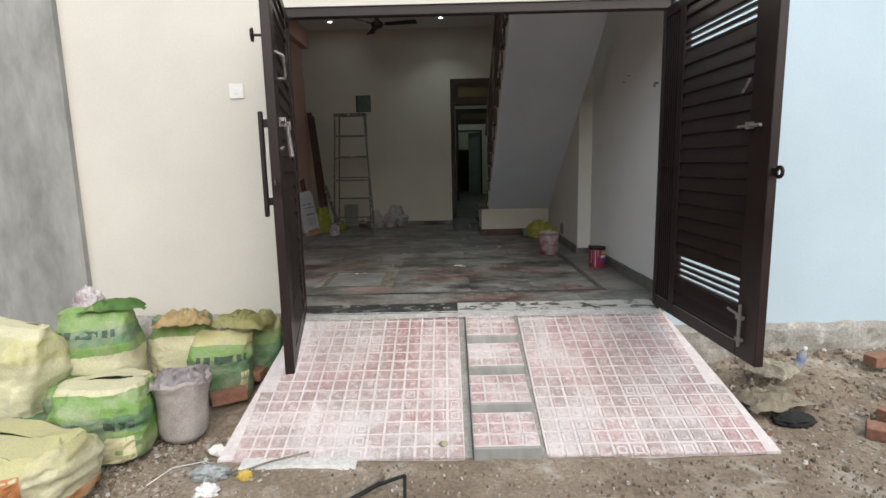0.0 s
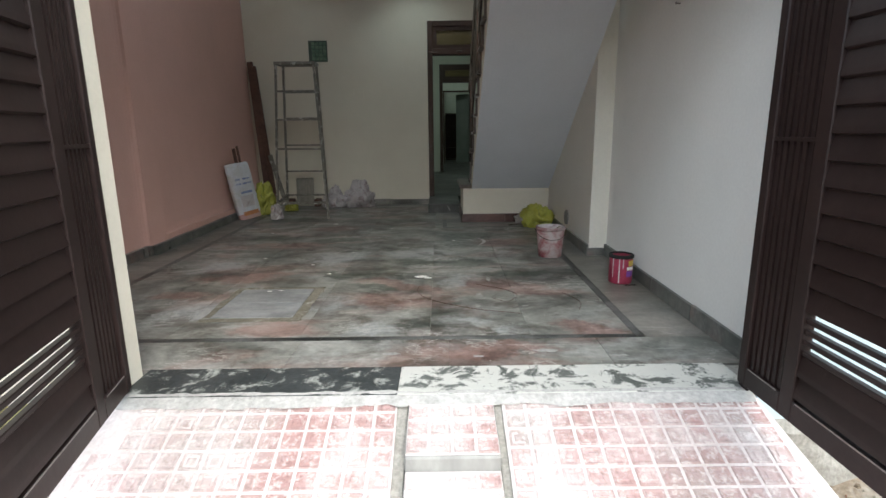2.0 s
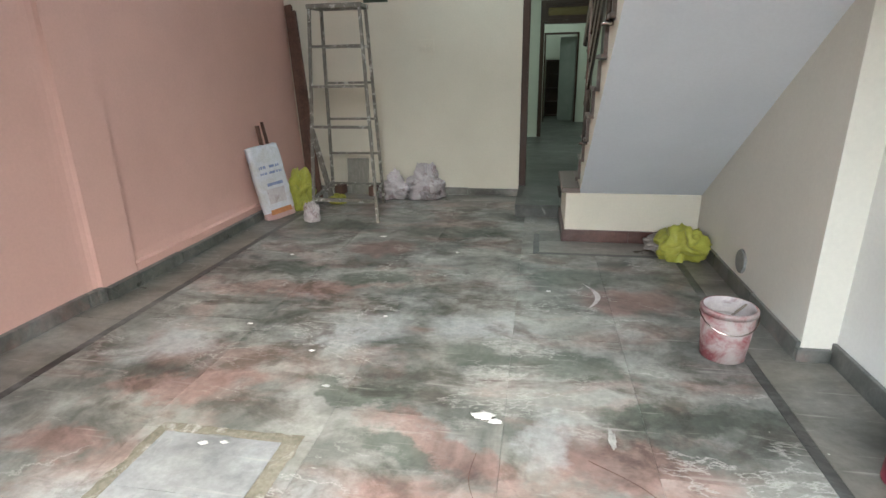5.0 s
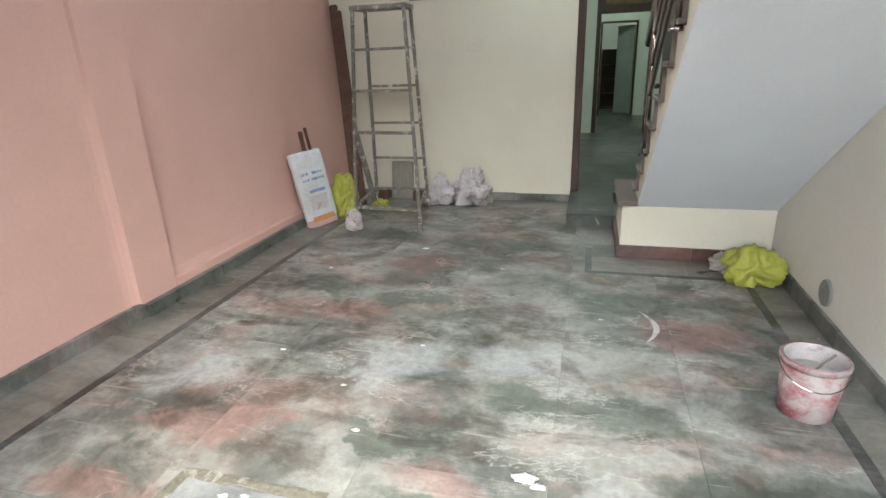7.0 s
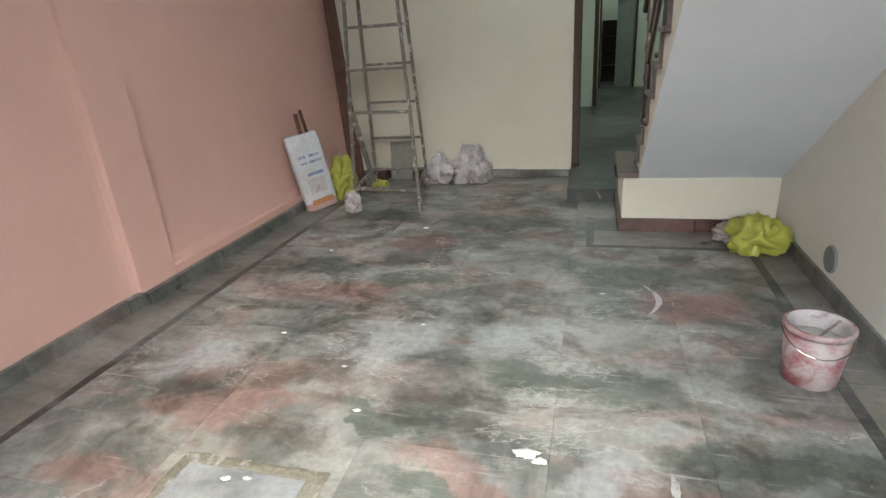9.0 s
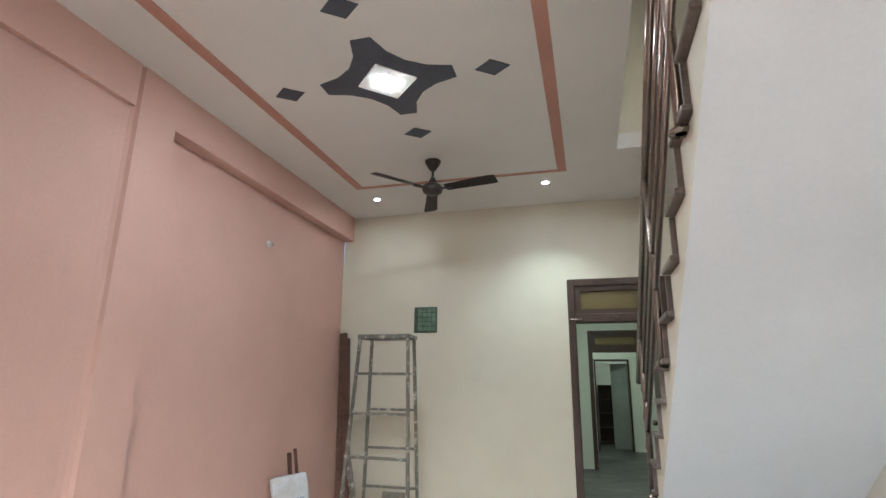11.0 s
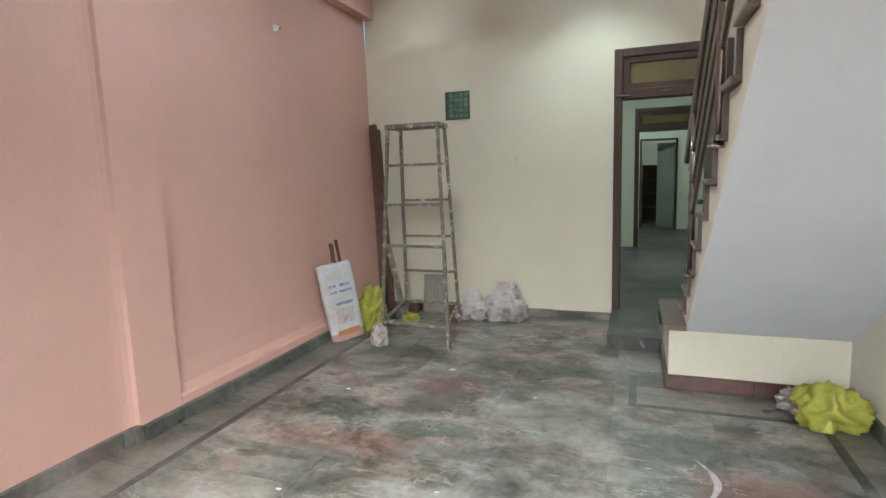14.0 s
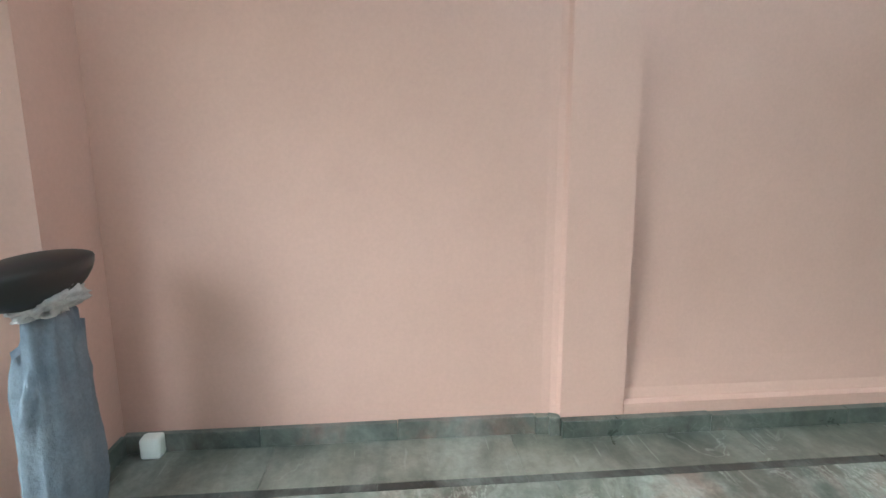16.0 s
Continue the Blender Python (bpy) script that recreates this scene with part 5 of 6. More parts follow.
def drape(at, w, d, seed, rz=0.0, fold=0.035, droop=0.10, pinch=0.25):
    """An empty sack thrown down: a thin sheet with sharp folds, gathered along one side, its edges hanging."""
    m = pose(*at, 0, 0, rz)

    def fn(u, v):
        a, b = 2 * u - 1, 2 * v - 1
        x = a * w / 2 * (1 - pinch * (0.5 + 0.5 * b)) + 0.03 * noise.noise((a * 2, b * 2, seed))
        y = b * d / 2 + 0.03 * noise.noise((a * 2, b * 2, seed + 5))
        q = Vector((a * 1.5 + 0.4 * noise.noise((a * 2, b * 2, seed)), b * 0.9, seed * 1.3))
        z = fold * (1 - 2.4 * abs(noise.noise(q * 1.6))) + fold * 0.6 * (1 - 2.4 * abs(noise.noise(q * 3.7))) + fold * 0.18 * noise.noise(q * 11)
        edge = max(abs(a), abs(b) * 0.95)
        z *= 1 - 0.75 * edge ** 3
        z -= droop * max(edge - 0.55, 0) ** 1.4 * 2.2 * (1 + 0.3 * noise.noise((a * 1.5, b * 1.5, seed + 9)))
        return m @ Vector((x, y, z))
    bm = bmesh.new()
    sheet(bm, fn, 44, 30)
    bmesh.ops.solidify(bm, geom=bm.faces[:], thickness=0.004)
    return bm


GZ = -0.44
YCLOTH = mat("yellow_woven_plastic", (0.47, 0.45, 0.17), (0.60, 0.57, 0.29), 5, 0.6, fine=110, fine_amt=0.2, bump=0.2, stain=(0.20, 0.32, 0.07), stain_at=(0.58, 0.66), stain_scale=5)
GCLOTH = mat("green_woven_plastic", (0.11, 0.25, 0.06), (0.20, 0.36, 0.10), 5, 0.6, fine=110, fine_amt=0.2, bump=0.2, stain=(0.45, 0.46, 0.22), stain_at=(0.60, 0.68), stain_scale=5)
grid = [(0.77 + 0.028 * i, 0.793 + 0.028 * i, 0.16 + 0.10 * j, 0.25 + 0.10 * j, INK) for i in range(2) for j in range(3)]
sack("cement_sack", "cream and green cement sack standing with crumpled top", (-2.03, 3.22, GZ + 0.05), 8, 0.43, 0.30, 0.66, SACK_A, 1, grid + bars(0.64, 0.84, 0.80, 0.86, INK, 6), ry=-3, fold=0.06)
sack("cement_sack", "pale yellow cement sack leaning on the pile", (-2.45, 2.95, GZ + 0.16), -14, 0.54, 0.34, 0.56, SACK_Y, 2, (), ry=5, rx=-6, fill=1.3)
sack("cement_sack", "yellow cement sack with green rim behind the pile", (-1.68, 3.50, GZ + 0.06), 12, 0.36, 0.28, 0.52, SACK_A, 3, bars(0.66, 0.84, 0.30, 0.33, INK_O, 8) + bars(0.66, 0.84, 0.40, 0.43, INK_O, 8), fold=0.05)
sack("cement_sack", "green and cream squat cement sack", (-1.80, 2.83, GZ), 10, 0.44, 0.33, 0.42, SACK_B, 4, bars(0.72, 0.88, 0.5, 0.62, INK, 4) + [(0.70, 0.86, 0.06, 0.40, CREAMPRINT)], fill=1.5, fold=0.03, top=0.6)
sack("cement_sack", "dark green cement sack beside the wall", (-1.45, 3.46, GZ + 0.02), 24, 0.36, 0.27, 0.45, SACK_C, 5, bars(0.66, 0.86, 0.66, 0.76, INK, 5) + [(0.80 + 0.022 * i, 0.818 + 0.022 * i, 0.2 + 0.11 * j, 0.29 + 0.11 * j, CREAMPRINT) for i in range(3) for j in range(3)], ry=6, fold=0.05)
sack("cement_sack", "dark green cement sack with yellow rim beside the ramp", (-1.27, 3.72, GZ + 0.03), 10, 0.30, 0.24, 0.46, SACK_C, 6, (), fold=0.07)
sack("cement_sack", "yellow and orange half-empty cement sack", (-1.98, 2.42, GZ), -6, 0.66, 0.40, 0.31, SACK_D, 7, [(0.70, 0.74, 0.45, 0.68, INK), (0.75, 0.82, 0.38, 0.8, INK_O)] + bars(0.66, 0.9, 0.14, 0.26, INK_O, 7), fill=1.6, fold=0.04, top=0.7)
sack("cement_sack", "green cement sack slumped under the pile", (-2.42, 2.72, GZ), 5, 0.60, 0.36, 0.24, SACK_C, 8, (), fill=1.4, top=0.8)
sack("cement_sack", "green cement sack behind the squat one", (-2.02, 3.0, GZ), 5, 0.34, 0.26, 0.36, SACK_C, 12, (), fill=1.4, top=0.8)
def open_sack_fn(u, v):
    """A sack standing open like a bucket, its rim rolled outwards and its inside falling back."""
    prof = ((0.0, 0.0), (0.095, 0.0), (0.122, 0.03), (0.132, 0.12), (0.138, 0.22), (0.147, 0.31), (0.156, 0.335), (0.162, 0.36), (0.152, 0.375), (0.138, 0.365), (0.128, 0.33), (0.12, 0.29))
    f = v * (len(prof) - 1)
    k = min(int(f), len(prof) - 2)
    f -= k
    r = prof[k][0] * (1 - f) + prof[k + 1][0] * f
    z = prof[k][1] * (1 - f) + prof[k + 1][1] * f
    a = 2 * math.pi * u
    q = Vector((math.cos(a) * 1.6, math.sin(a) * 1.6, z * 6))
    r *= 1 + 0.09 * noise.noise(q) + 0.045 * (1 - 2 * abs(noise.noise(q * 2.2))) + 0.02 * noise.noise(q * 6)
    z *= 1 + 0.07 * noise.noise((math.cos(a) * 2, math.sin(a) * 2, 4))
    return Vector((r * math.cos(a), r * math.sin(a) * 0.95, z))


rs_ob = empty("rubble_sack", "grey dusty woven sack standing open, its rim rolled", "sack", (-1.46, 2.99, GZ))
bm = bmesh.new()
sheet(bm, open_sack_fn, 60, 44)
part("sack_body", bm, GREYSACK, rs_ob, "", True)
thing("plastic_sheet", drape((-1.46, 2.99, GZ + 0.375), 0.29, 0.27, 21, 20, 0.03, 0.035, 0.0), WHITEBAG, "crumpled white plastic sheet stuffed in the grey sack", "plastic sheet", smooth=True)
thing("empty_sack", drape((-1.63, 3.44, GZ + 0.60), 0.36, 0.28, 31, 10, 0.032, 0.05), mat("orange_yellow_plastic", (0.62, 0.42, 0.22), (0.66, 0.54, 0.28), 9, 0.5, fine_amt=0.15, stain=(0.62, 0.58, 0.34)), "crumpled orange and yellow empty sack on the pile", "sack", smooth=True)
thing("empty_sack", drape((-1.30, 3.60, GZ + 0.545), 0.42, 0.32, 32, -12, 0.032, 0.07), YCLOTH, "folded yellow empty sack on the pile", "sack", smooth=True)
thing("empty_sack", crumpled((-2.22, 3.42, GZ + 0.55), 0.10, 0.07, 0.24, 33, 0.3, 2.0), WHITEBAG, "crumpled white empty sack against the wall", "sack", smooth=True)
thing("empty_sack", drape((-1.95, 3.24, GZ + 0.745), 0.38, 0.15, 34, 14, 0.024, 0.05), GCLOTH, "rolled green empty sack on the pile", "sack", smooth=True)

# ---- street clutter ----
for x, y, z, rz, rx in ((2.66, 2.95, -0.36, 20, 0), (2.52, 2.82, -0.41, -35, 8), (3.05, 3.55, -0.27, 10, 0), (2.95, 3.2, -0.34, 60, 12), (-1.32, 3.3, -0.33, 30, 0), (-1.28, 3.55, -0.28, -10, 5)):
    b = thing("brick", soften(boxes((-0.11, 0.11, -0.05, 0.05, -0.035, 0.035)), 0.006, 2), BRICK, "weathered red clay brick lying in rubble", "brick", "loose bricks")
    b.matrix_basis = pose(x, y, z, rx, 0, rz)
bot = empty("water_bottle", "clear plastic water bottle with a blue label", "bottle", (2.43, 3.52, -0.27), 20)
bot.scale = (0.72, 0.72, 0.72)
bot.location = (2.43, 3.50, -0.31)
bot.rotation_euler = (radians(14), radians(6), radians(20))
bm = bmesh.new()
spin(bm, [(0.0, 0.0), (0.034, 0.0), (0.038, 0.01), (0.038, 0.07), (0.034, 0.09), (0.038, 0.11), (0.038, 0.16), (0.03, 0.19), (0.014, 0.215), (0.014, 0.23), (0.0, 0.23)], 22)
PET = glass_mat("clear_plastic", (0.75, 0.8, 0.84), 0.12)
part("body", bm, PET, bot, smooth=True)
bm = bmesh.new()
spin(bm, [(0.0385, 0.095), (0.0392, 0.097), (0.0392, 0.145), (0.0385, 0.147)], 22)
part("label", bm, INK_B, bot, "blue paper label")
bm = bmesh.new()
spin(bm, [(0.0, 0.243), (0.015, 0.243), (0.0155, 0.222), (0.0145, 0.222)], 16)
part("cap", bm, PLASTIC_W, bot, "white screw cap")
CLOTH = mat("dirty_beige_cloth", (0.40, 0.34, 0.25), (0.55, 0.49, 0.38), 8, 0.9, fine=80, fine_amt=0.25, bump=0.4)
thing("discarded_cloth", drape((2.10, 3.22, -0.36), 0.44, 0.28, 41, 12, 0.03, 0.05), CLOTH, "dirty beige cloth lying in the rubble", "cloth", smooth=True)
thing("paper_bag", drape((2.24, 3.46, -0.27), 0.24, 0.26, 42, 35, 0.03, 0.05), mat("cream_paper", (0.55, 0.50, 0.38), (0.66, 0.62, 0.50), 8, 0.8), "torn cream paper bag beside the gate", "paper bag", smooth=True)
thing("plastic_bag", crumpled((2.12, 3.03, -0.45), 0.11, 0.07, 0.06, 43, 0.3, 2.6), DARK, "black plastic bag on the ground", "plastic bag", smooth=True)
thing("plastic_bag", crumpled((2.62, 2.68, -0.45), 0.12, 0.06, 0.04, 44, 0.4, 2.8), mat("violet_plastic", (0.10, 0.08, 0.26), (0.18, 0.15, 0.36), 8, 0.45), "violet plastic bag beside the bricks", "plastic bag", smooth=True)
thing("plastic_bag", crumpled((2.85, 2.75, -0.45), 0.13, 0.08, 0.05, 47, 0.4, 2.8), mat("dark_green_plastic", (0.05, 0.10, 0.07), (0.10, 0.17, 0.12), 8, 0.45), "dark green plastic bag beside the bricks", "plastic bag", smooth=True)
thing("plastic_wrapper", crumpled((-1.08, 2.42, -0.455), 0.05, 0.04, 0.06, 45, 0.45, 2.8), PLASTIC_W, "white plastic wrapper on the ground", "wrapper", smooth=True)
thing("plastic_wrapper", crumpled((-1.06, 2.34, -0.455), 0.06, 0.035, 0.03, 46, 0.4, 2.8), mat("red_plastic", (0.30, 0.03, 0.035), (0.4, 0.06, 0.06), 8, 0.4), "red plastic wrapper on the ground", "wrapper", smooth=True)
thing("plastic_wrapper", crumpled((-1.14, 2.58, -0.455), 0.09, 0.05, 0.06, 48, 0.45, 3.0), glass_mat("cloudy_plastic", (0.7, 0.74, 0.74), 0.3), "cloudy clear plastic wrapper on the ground", "wrapper", smooth=True)
thing("plastic_wrapper", crumpled((-1.19, 2.80, -0.45), 0.04, 0.03, 0.05, 49, 0.4, 2.8), PLASTIC_W, "white plastic wrapper beside the ramp", "wrapper", smooth=True)
thing("plastic_wrapper", crumpled((-0.95, 2.56, -0.45), 0.035, 0.03, 0.04, 50, 0.4, 2.8), mat("yellow_foil", (0.5, 0.36, 0.05), (0.6, 0.45, 0.1), 8, 0.4), "yellow foil wrapper at the ramp foot", "wrapper", smooth=True)
thing("foil_scrap", crumpled((0.06, 2.80, -0.415), 0.025, 0.03, 0.016, 51, 0.4, 2.8, 14, 8), mat("dull_foil", (0.35, 0.33, 0.18), (0.5, 0.48, 0.3), 30, 0.4), "small crumpled foil scrap on the ramp", "scrap", smooth=True)


def twig(name, pts, r, material, label, category="stick"):
    bm = bmesh.new()
    for k, (p, q) in enumerate(zip(pts, pts[1:])):
        rod(bm, p, q, r * (1 - 0.1 * k), r * (0.9 - 0.1 * k), 8)
    return thing(name, bm, material, label, category, smooth=True)


BARK = mat("grey_dry_wood", (0.16, 0.13, 0.10), (0.30, 0.26, 0.21), 20, 0.9, fine=60, fine_amt=0.3, bump=0.3)
twig("stick", [(-0.42, 2.36, -0.44), (-0.34, 2.42, -0.43), (-0.24, 2.52, -0.42)], 0.018, BARK, "pale broken stick on the dusty ground")
twig("stick", [(-0.38, 2.35, -0.44), (-0.26, 2.44, -0.42), (-0.13, 2.50, -0.41), (-0.12, 2.36, -0.44)], 0.011, DARK, "black bent stick on the dusty ground")
twig("stick", [(-1.02, 2.58, -0.44), (-0.86, 2.64, -0.41), (-0.66, 2.72, -0.40)], 0.006, BARK, "thin dry twig at the ramp foot")
twig("wire", [(-1.42, 2.5, -0.44), (-1.35, 2.62, -0.42), (-1.2, 2.68, -0.42), (-1.1, 2.62, -0.43)], 0.003, PLASTIC_W, "pale bent wire in the rubble", "wire")
twig("cable", [(-2.3, 2.18, -0.02), (-2.2, 2.12, -0.12), (-2.17, 2.1, -0.3), (-2.2, 2.1, -0.44)], 0.012, DARK, "black cable hanging over a sack", "cable")


def scatter(name, n, area, size, material, label, seed, avoid=None):
    rnd = random.Random(seed)
    verts, faces = [], []
    for _ in range(n):
        x, y = rnd.uniform(area[0], area[1]), rnd.uniform(area[2], area[3])
        if avoid and avoid(x, y):
            continue
        s = size * rnd.uniform(0.35, 1.0) ** 2 * 1.6
        z = -0.452
        if x > 1.9:
            z += min(max((y - 2.9) / 0.9, 0), 1) * min((x - 1.9) / 0.5, 1) * 0.14
        b = len(verts)
        a0 = rnd.uniform(0, 6)
        for k in range(5):
            a = a0 + k * 1.257
            verts.append((x + s * math.cos(a) * rnd.uniform(0.6, 1.1), y + s * math.sin(a) * rnd.uniform(0.5, 1), z - 0.01))
        for k in range(5):
            a = a0 + k * 1.257
            verts.append((x + s * 0.7 * math.cos(a) * rnd.uniform(0.5, 1.1), y + s * 0.7 * math.sin(a) * rnd.uniform(0.5, 1), z + s * rnd.uniform(0.05, 0.35)))
        for k in range(5):
            faces.append((b + k, b + (k + 1) % 5, b + 5 + (k + 1) % 5, b + 5 + k))
        faces.append(tuple(b + 5 + k for k in range(5)))
    me = bpy.data.meshes.new(name)
    me.from_pydata(verts, [], faces)
    me.materials.append(material)
    return tagged(new(name, me), label, "rubble", kind="stuff")


on_ramp = lambda x, y: -1.2 < x < 1.9 and y > 2.68


def litter_mat():
    """Chips of stone, plaster, earth and dead leaf, each its own colour."""
    m, n, l, p = node_mat("mixed_rubble")
    geo = n.new("ShaderNodeNewGeometry")
    col = ramp_node(n, l, geo.outputs["Random Per Island"], [(0.0, (0.13, 0.095, 0.065)), (0.3, (0.24, 0.19, 0.135)), (0.65, (0.33, 0.28, 0.215)), (0.88, (0.44, 0.40, 0.34)), (1.0, (0.62, 0.6, 0.56))]).outputs[0]
    f = noise_node(n, l, 60, 3, 0.6, place_vec(n, l))
    col = mix_node(n, l, 1.0, col, ramp_node(n, l, f.outputs["Fac"], [(0.3, (0.65, 0.65, 0.65)), (0.7, (1, 1, 1))]).outputs[0], "MULTIPLY")
    l.new(col, p.inputs["Base Color"])
    p.inputs["Roughness"].default_value = 0.95
    return m


PEBBLE = litter_mat()
scatter("gravel", 9000, (-3.2, 4.0, 1.2, 2.95), 0.0075, PEBBLE, "pale gravel and mortar crumbs on the earth", 3, on_ramp)
scatter("rubble", 2200, (1.85, 4.4, 2.5, 3.9), 0.015, PEBBLE, "broken plaster rubble by the blue wall", 4, on_ramp)
scatter("rubble", 2600, (-2.1, -0.85, 2.15, 3.0), 0.012, PEBBLE, "litter of chips and mortar beside the sacks", 5, on_ramp)
scatter("brick_bits", 36, (1.9, 4.2, 2.5, 3.85), 0.022, BRICK, "broken brick bits by the blue wall", 6, on_ramp)

# ---- ladder ----
lad = empty("step_ladder", "paint-spattered grey steel step ladder standing open", "ladder")
FT = [Vector((-1.685, 8.92, 1.93)), Vector((-1.212, 8.92, 1.93))]
FF = [Vector((-1.765, 8.78, 0.0)), Vector((-1.085, 8.70, 0.0))]
BT = [Vector((-1.649, 9.12, 1.93)), Vector((-1.219, 9.12, 1.93))]
BF = [Vector((-1.83, 9.50, 0.0)), Vector((-1.25, 9.50, 0.0))]
for a, b in ((FF, FT), (BF, BT)):
    for k in (0, 1):
        bm = bmesh.new()
        beam(bm, a[k], b[k], 0.026, 0.026, (0, 1, 0))
        part("leg", bm, LADDER, lad)
for zz in (1.60, 1.25, 0.885):
    bm = bmesh.new()
    beam(bm, FF[0].lerp(FT[0], zz / 1.93), FF[1].lerp(FT[1], zz / 1.93), 0.05, 0.022, (0, 0, 1))
    part("rung", bm, LADDER, lad)
for zz in (1.605, 1.275, 0.92, 0.56, 0.22):
    bm = bmesh.new()
    beam(bm, BF[0].lerp(BT[0], zz / 1.93), BF[1].lerp(BT[1], zz / 1.93), 0.022, 0.022, (0, 0, 1))
    part("rung", bm, LADDER, lad)
bm = bmesh.new()
beam(bm, FF[0].lerp(FT[0], 0.10), FF[1].lerp(FT[1], 0.105), 0.035, 0.03, (0, 0, 1))
part("bottom_bar", bm, LADDER, lad)
bm = bmesh.new()
beam(bm, FF[0].lerp(FT[0], 0.10), BF[0].lerp(BT[0], 0.12), 0.022, 0.03, (0, 0, 1))
part("spreader", bm, LADDER, lad)
bm = bmesh.new()
beam(bm, FF[1].lerp(FT[1], 0.12), BF[1].lerp(BT[1], 0.12), 0.018, 0.018, (0, 0, 1))
part("spreader", bm, LADDER, lad)
bm = bmesh.new()
v = [bm.verts.new(p + Vector((0, 0, z)) + o) for z in (-0.01, 0.03) for p, o in ((FT[0], Vector((-0.025, -0.02, 0))), (FT[1], Vector((0.02, -0.02, 0))), (BT[1], Vector((0.025, 0.02, 0))), (BT[0], Vector((-0.02, 0.02, 0))))]
for f in ((3, 2, 1, 0), (4, 5, 6, 7), (0, 1, 5, 4), (1, 2, 6, 5), (2, 3, 7, 6), (3, 0, 4, 7)):
    bm.faces.new([v[i] for i in f])
part("top_plate", soften(bm, 0.006, 1), LADDER, lad, "rough top plate")

# ---- things in the back corner ----
def plank(name, p, q, w, d, material, label, category="plank", up=(0, 1, 0)):
    bm = bmesh.new()
    beam(bm, p, q, w, d, up)
    return thing(name, soften(bm, 0.004, 1), material, label, category)


plank("plank", (-2.10, 9.55, 0.0), (-2.355, 9.95, 2.08), 0.08, 0.045, RUST, "long dark brown plank leaning in the corner")
plank("plank", (-2.00, 9.52, 0.0), (-2.30, 9.94, 2.02), 0.06, 0.04, RUST, "long brown plank leaning beside the ladder")
plank("plank", (-1.79, 9.38, 0.0), (-2.06, 9.60, 0.78), 0.06, 0.02, LADDER, "short grey plank leaning beside the ladder")
plank("stick", (-2.18, 8.86, 0.0), (-2.27, 8.80, 0.90), 0.04, 0.02, RUST, "reddish brown wooden stick leaning on the wall", "stick")
plank("stick", (-2.14, 8.95, 0.0), (-2.25, 8.86, 0.93), 0.03, 0.018, RUST, "thin brown wooden stick leaning on the wall", "stick")
bm = soften(boxes((-1.80, -1.545, -0.02, 0.0, 0, 0.42)), 0.004, 1)
bd = thing("plywood_board", bm, mat("grey_weathered_plywood", (0.24, 0.225, 0.19), (0.36, 0.34, 0.295), 7, 0.85, fine=40, fine_amt=0.3, bump=0.2, stretch=(6, 6, 1)), "grey weathered plywood piece against the wall", "board")
bd.matrix_basis = pose(0, 9.90, 0, -8)
for x0, x1, lab in ((-1.94, -1.84, "dark wooden block against the back wall"), (-1.52, -1.44, "small dark wooden block against the back wall")):
    thing("wood_block", soften(boxes((x0, x1, 9.80, 9.97, 0.0, 0.11)), 0.006, 1), RUST, lab, "block")
sack("putty_sack", "white sack with blue print leaning on the pink wall", (-2.13, 8.80, 0.0), 57, 0.34, 0.10, 0.72, SACK_W, 14, bars(0.68, 0.82, 0.70, 0.735, INK_B, 6) + bars(0.68, 0.84, 0.62, 0.65, INK_B, 7) + [(0.72, 0.80, 0.46, 0.50, INK_B), (0.70, 0.80, 0.22, 0.42, WHITEBAG), (0.68, 0.83, 0.07, 0.14, INK_O)], rx=-8, ry=-6, fill=0.35, top=0.5, group="", square=True)
thing("plastic_bag", crumpled((-2.04, 9.12, 0.0), 0.13, 0.11, 0.40, 61, 0.35, 2.0), YELLOWBAG, "lime yellow plastic bag behind the white sack", "plastic bag", smooth=True)
thing("plastic_bag", crumpled((-1.75, 9.42, 0.0), 0.09, 0.07, 0.10, 62, 0.35, 2.4), YELLOWBAG, "flattened lime yellow plastic bag under the ladder", "plastic bag", smooth=True)
thing("rag", crumpled((-1.735, 8.67, 0.0), 0.07, 0.06, 0.18, 63, 0.4, 2.6), WHITEBAG, "white rag at the foot of the ladder", "rag", smooth=True)
thing("knotted_bag", crumpled((-1.19, 9.76, 0.0), 0.17, 0.13, 0.23, 64, 0.5, 1.9, knot=0.5), WHITEBAG, "white plastic bag knotted shut by the wall", "plastic bag", "knotted bags", smooth=True)
thing("knotted_bag", crumpled((-0.83, 9.77, 0.0), 0.18, 0.14, 0.31, 65, 0.5, 1.9, knot=0.8), WHITEBAG, "larger white plastic bag knotted shut by the wall", "plastic bag", "knotted bags", smooth=True)
thing("plastic_bag", crumpled((1.46, 7.96, 0.0), 0.16, 0.12, 0.21, 66, 0.6, 1.2), YELLOWBAG, "lime yellow plastic bag crumpled beside the stairs", "plastic bag", smooth=True)
thing("empty_sack", crumpled((1.44, 8.14, 0.0), 0.17, 0.08, 0.15, 67, 0.4, 2.6), GREYSACK, "grey crumpled sack behind the yellow bag", "sack", smooth=True)

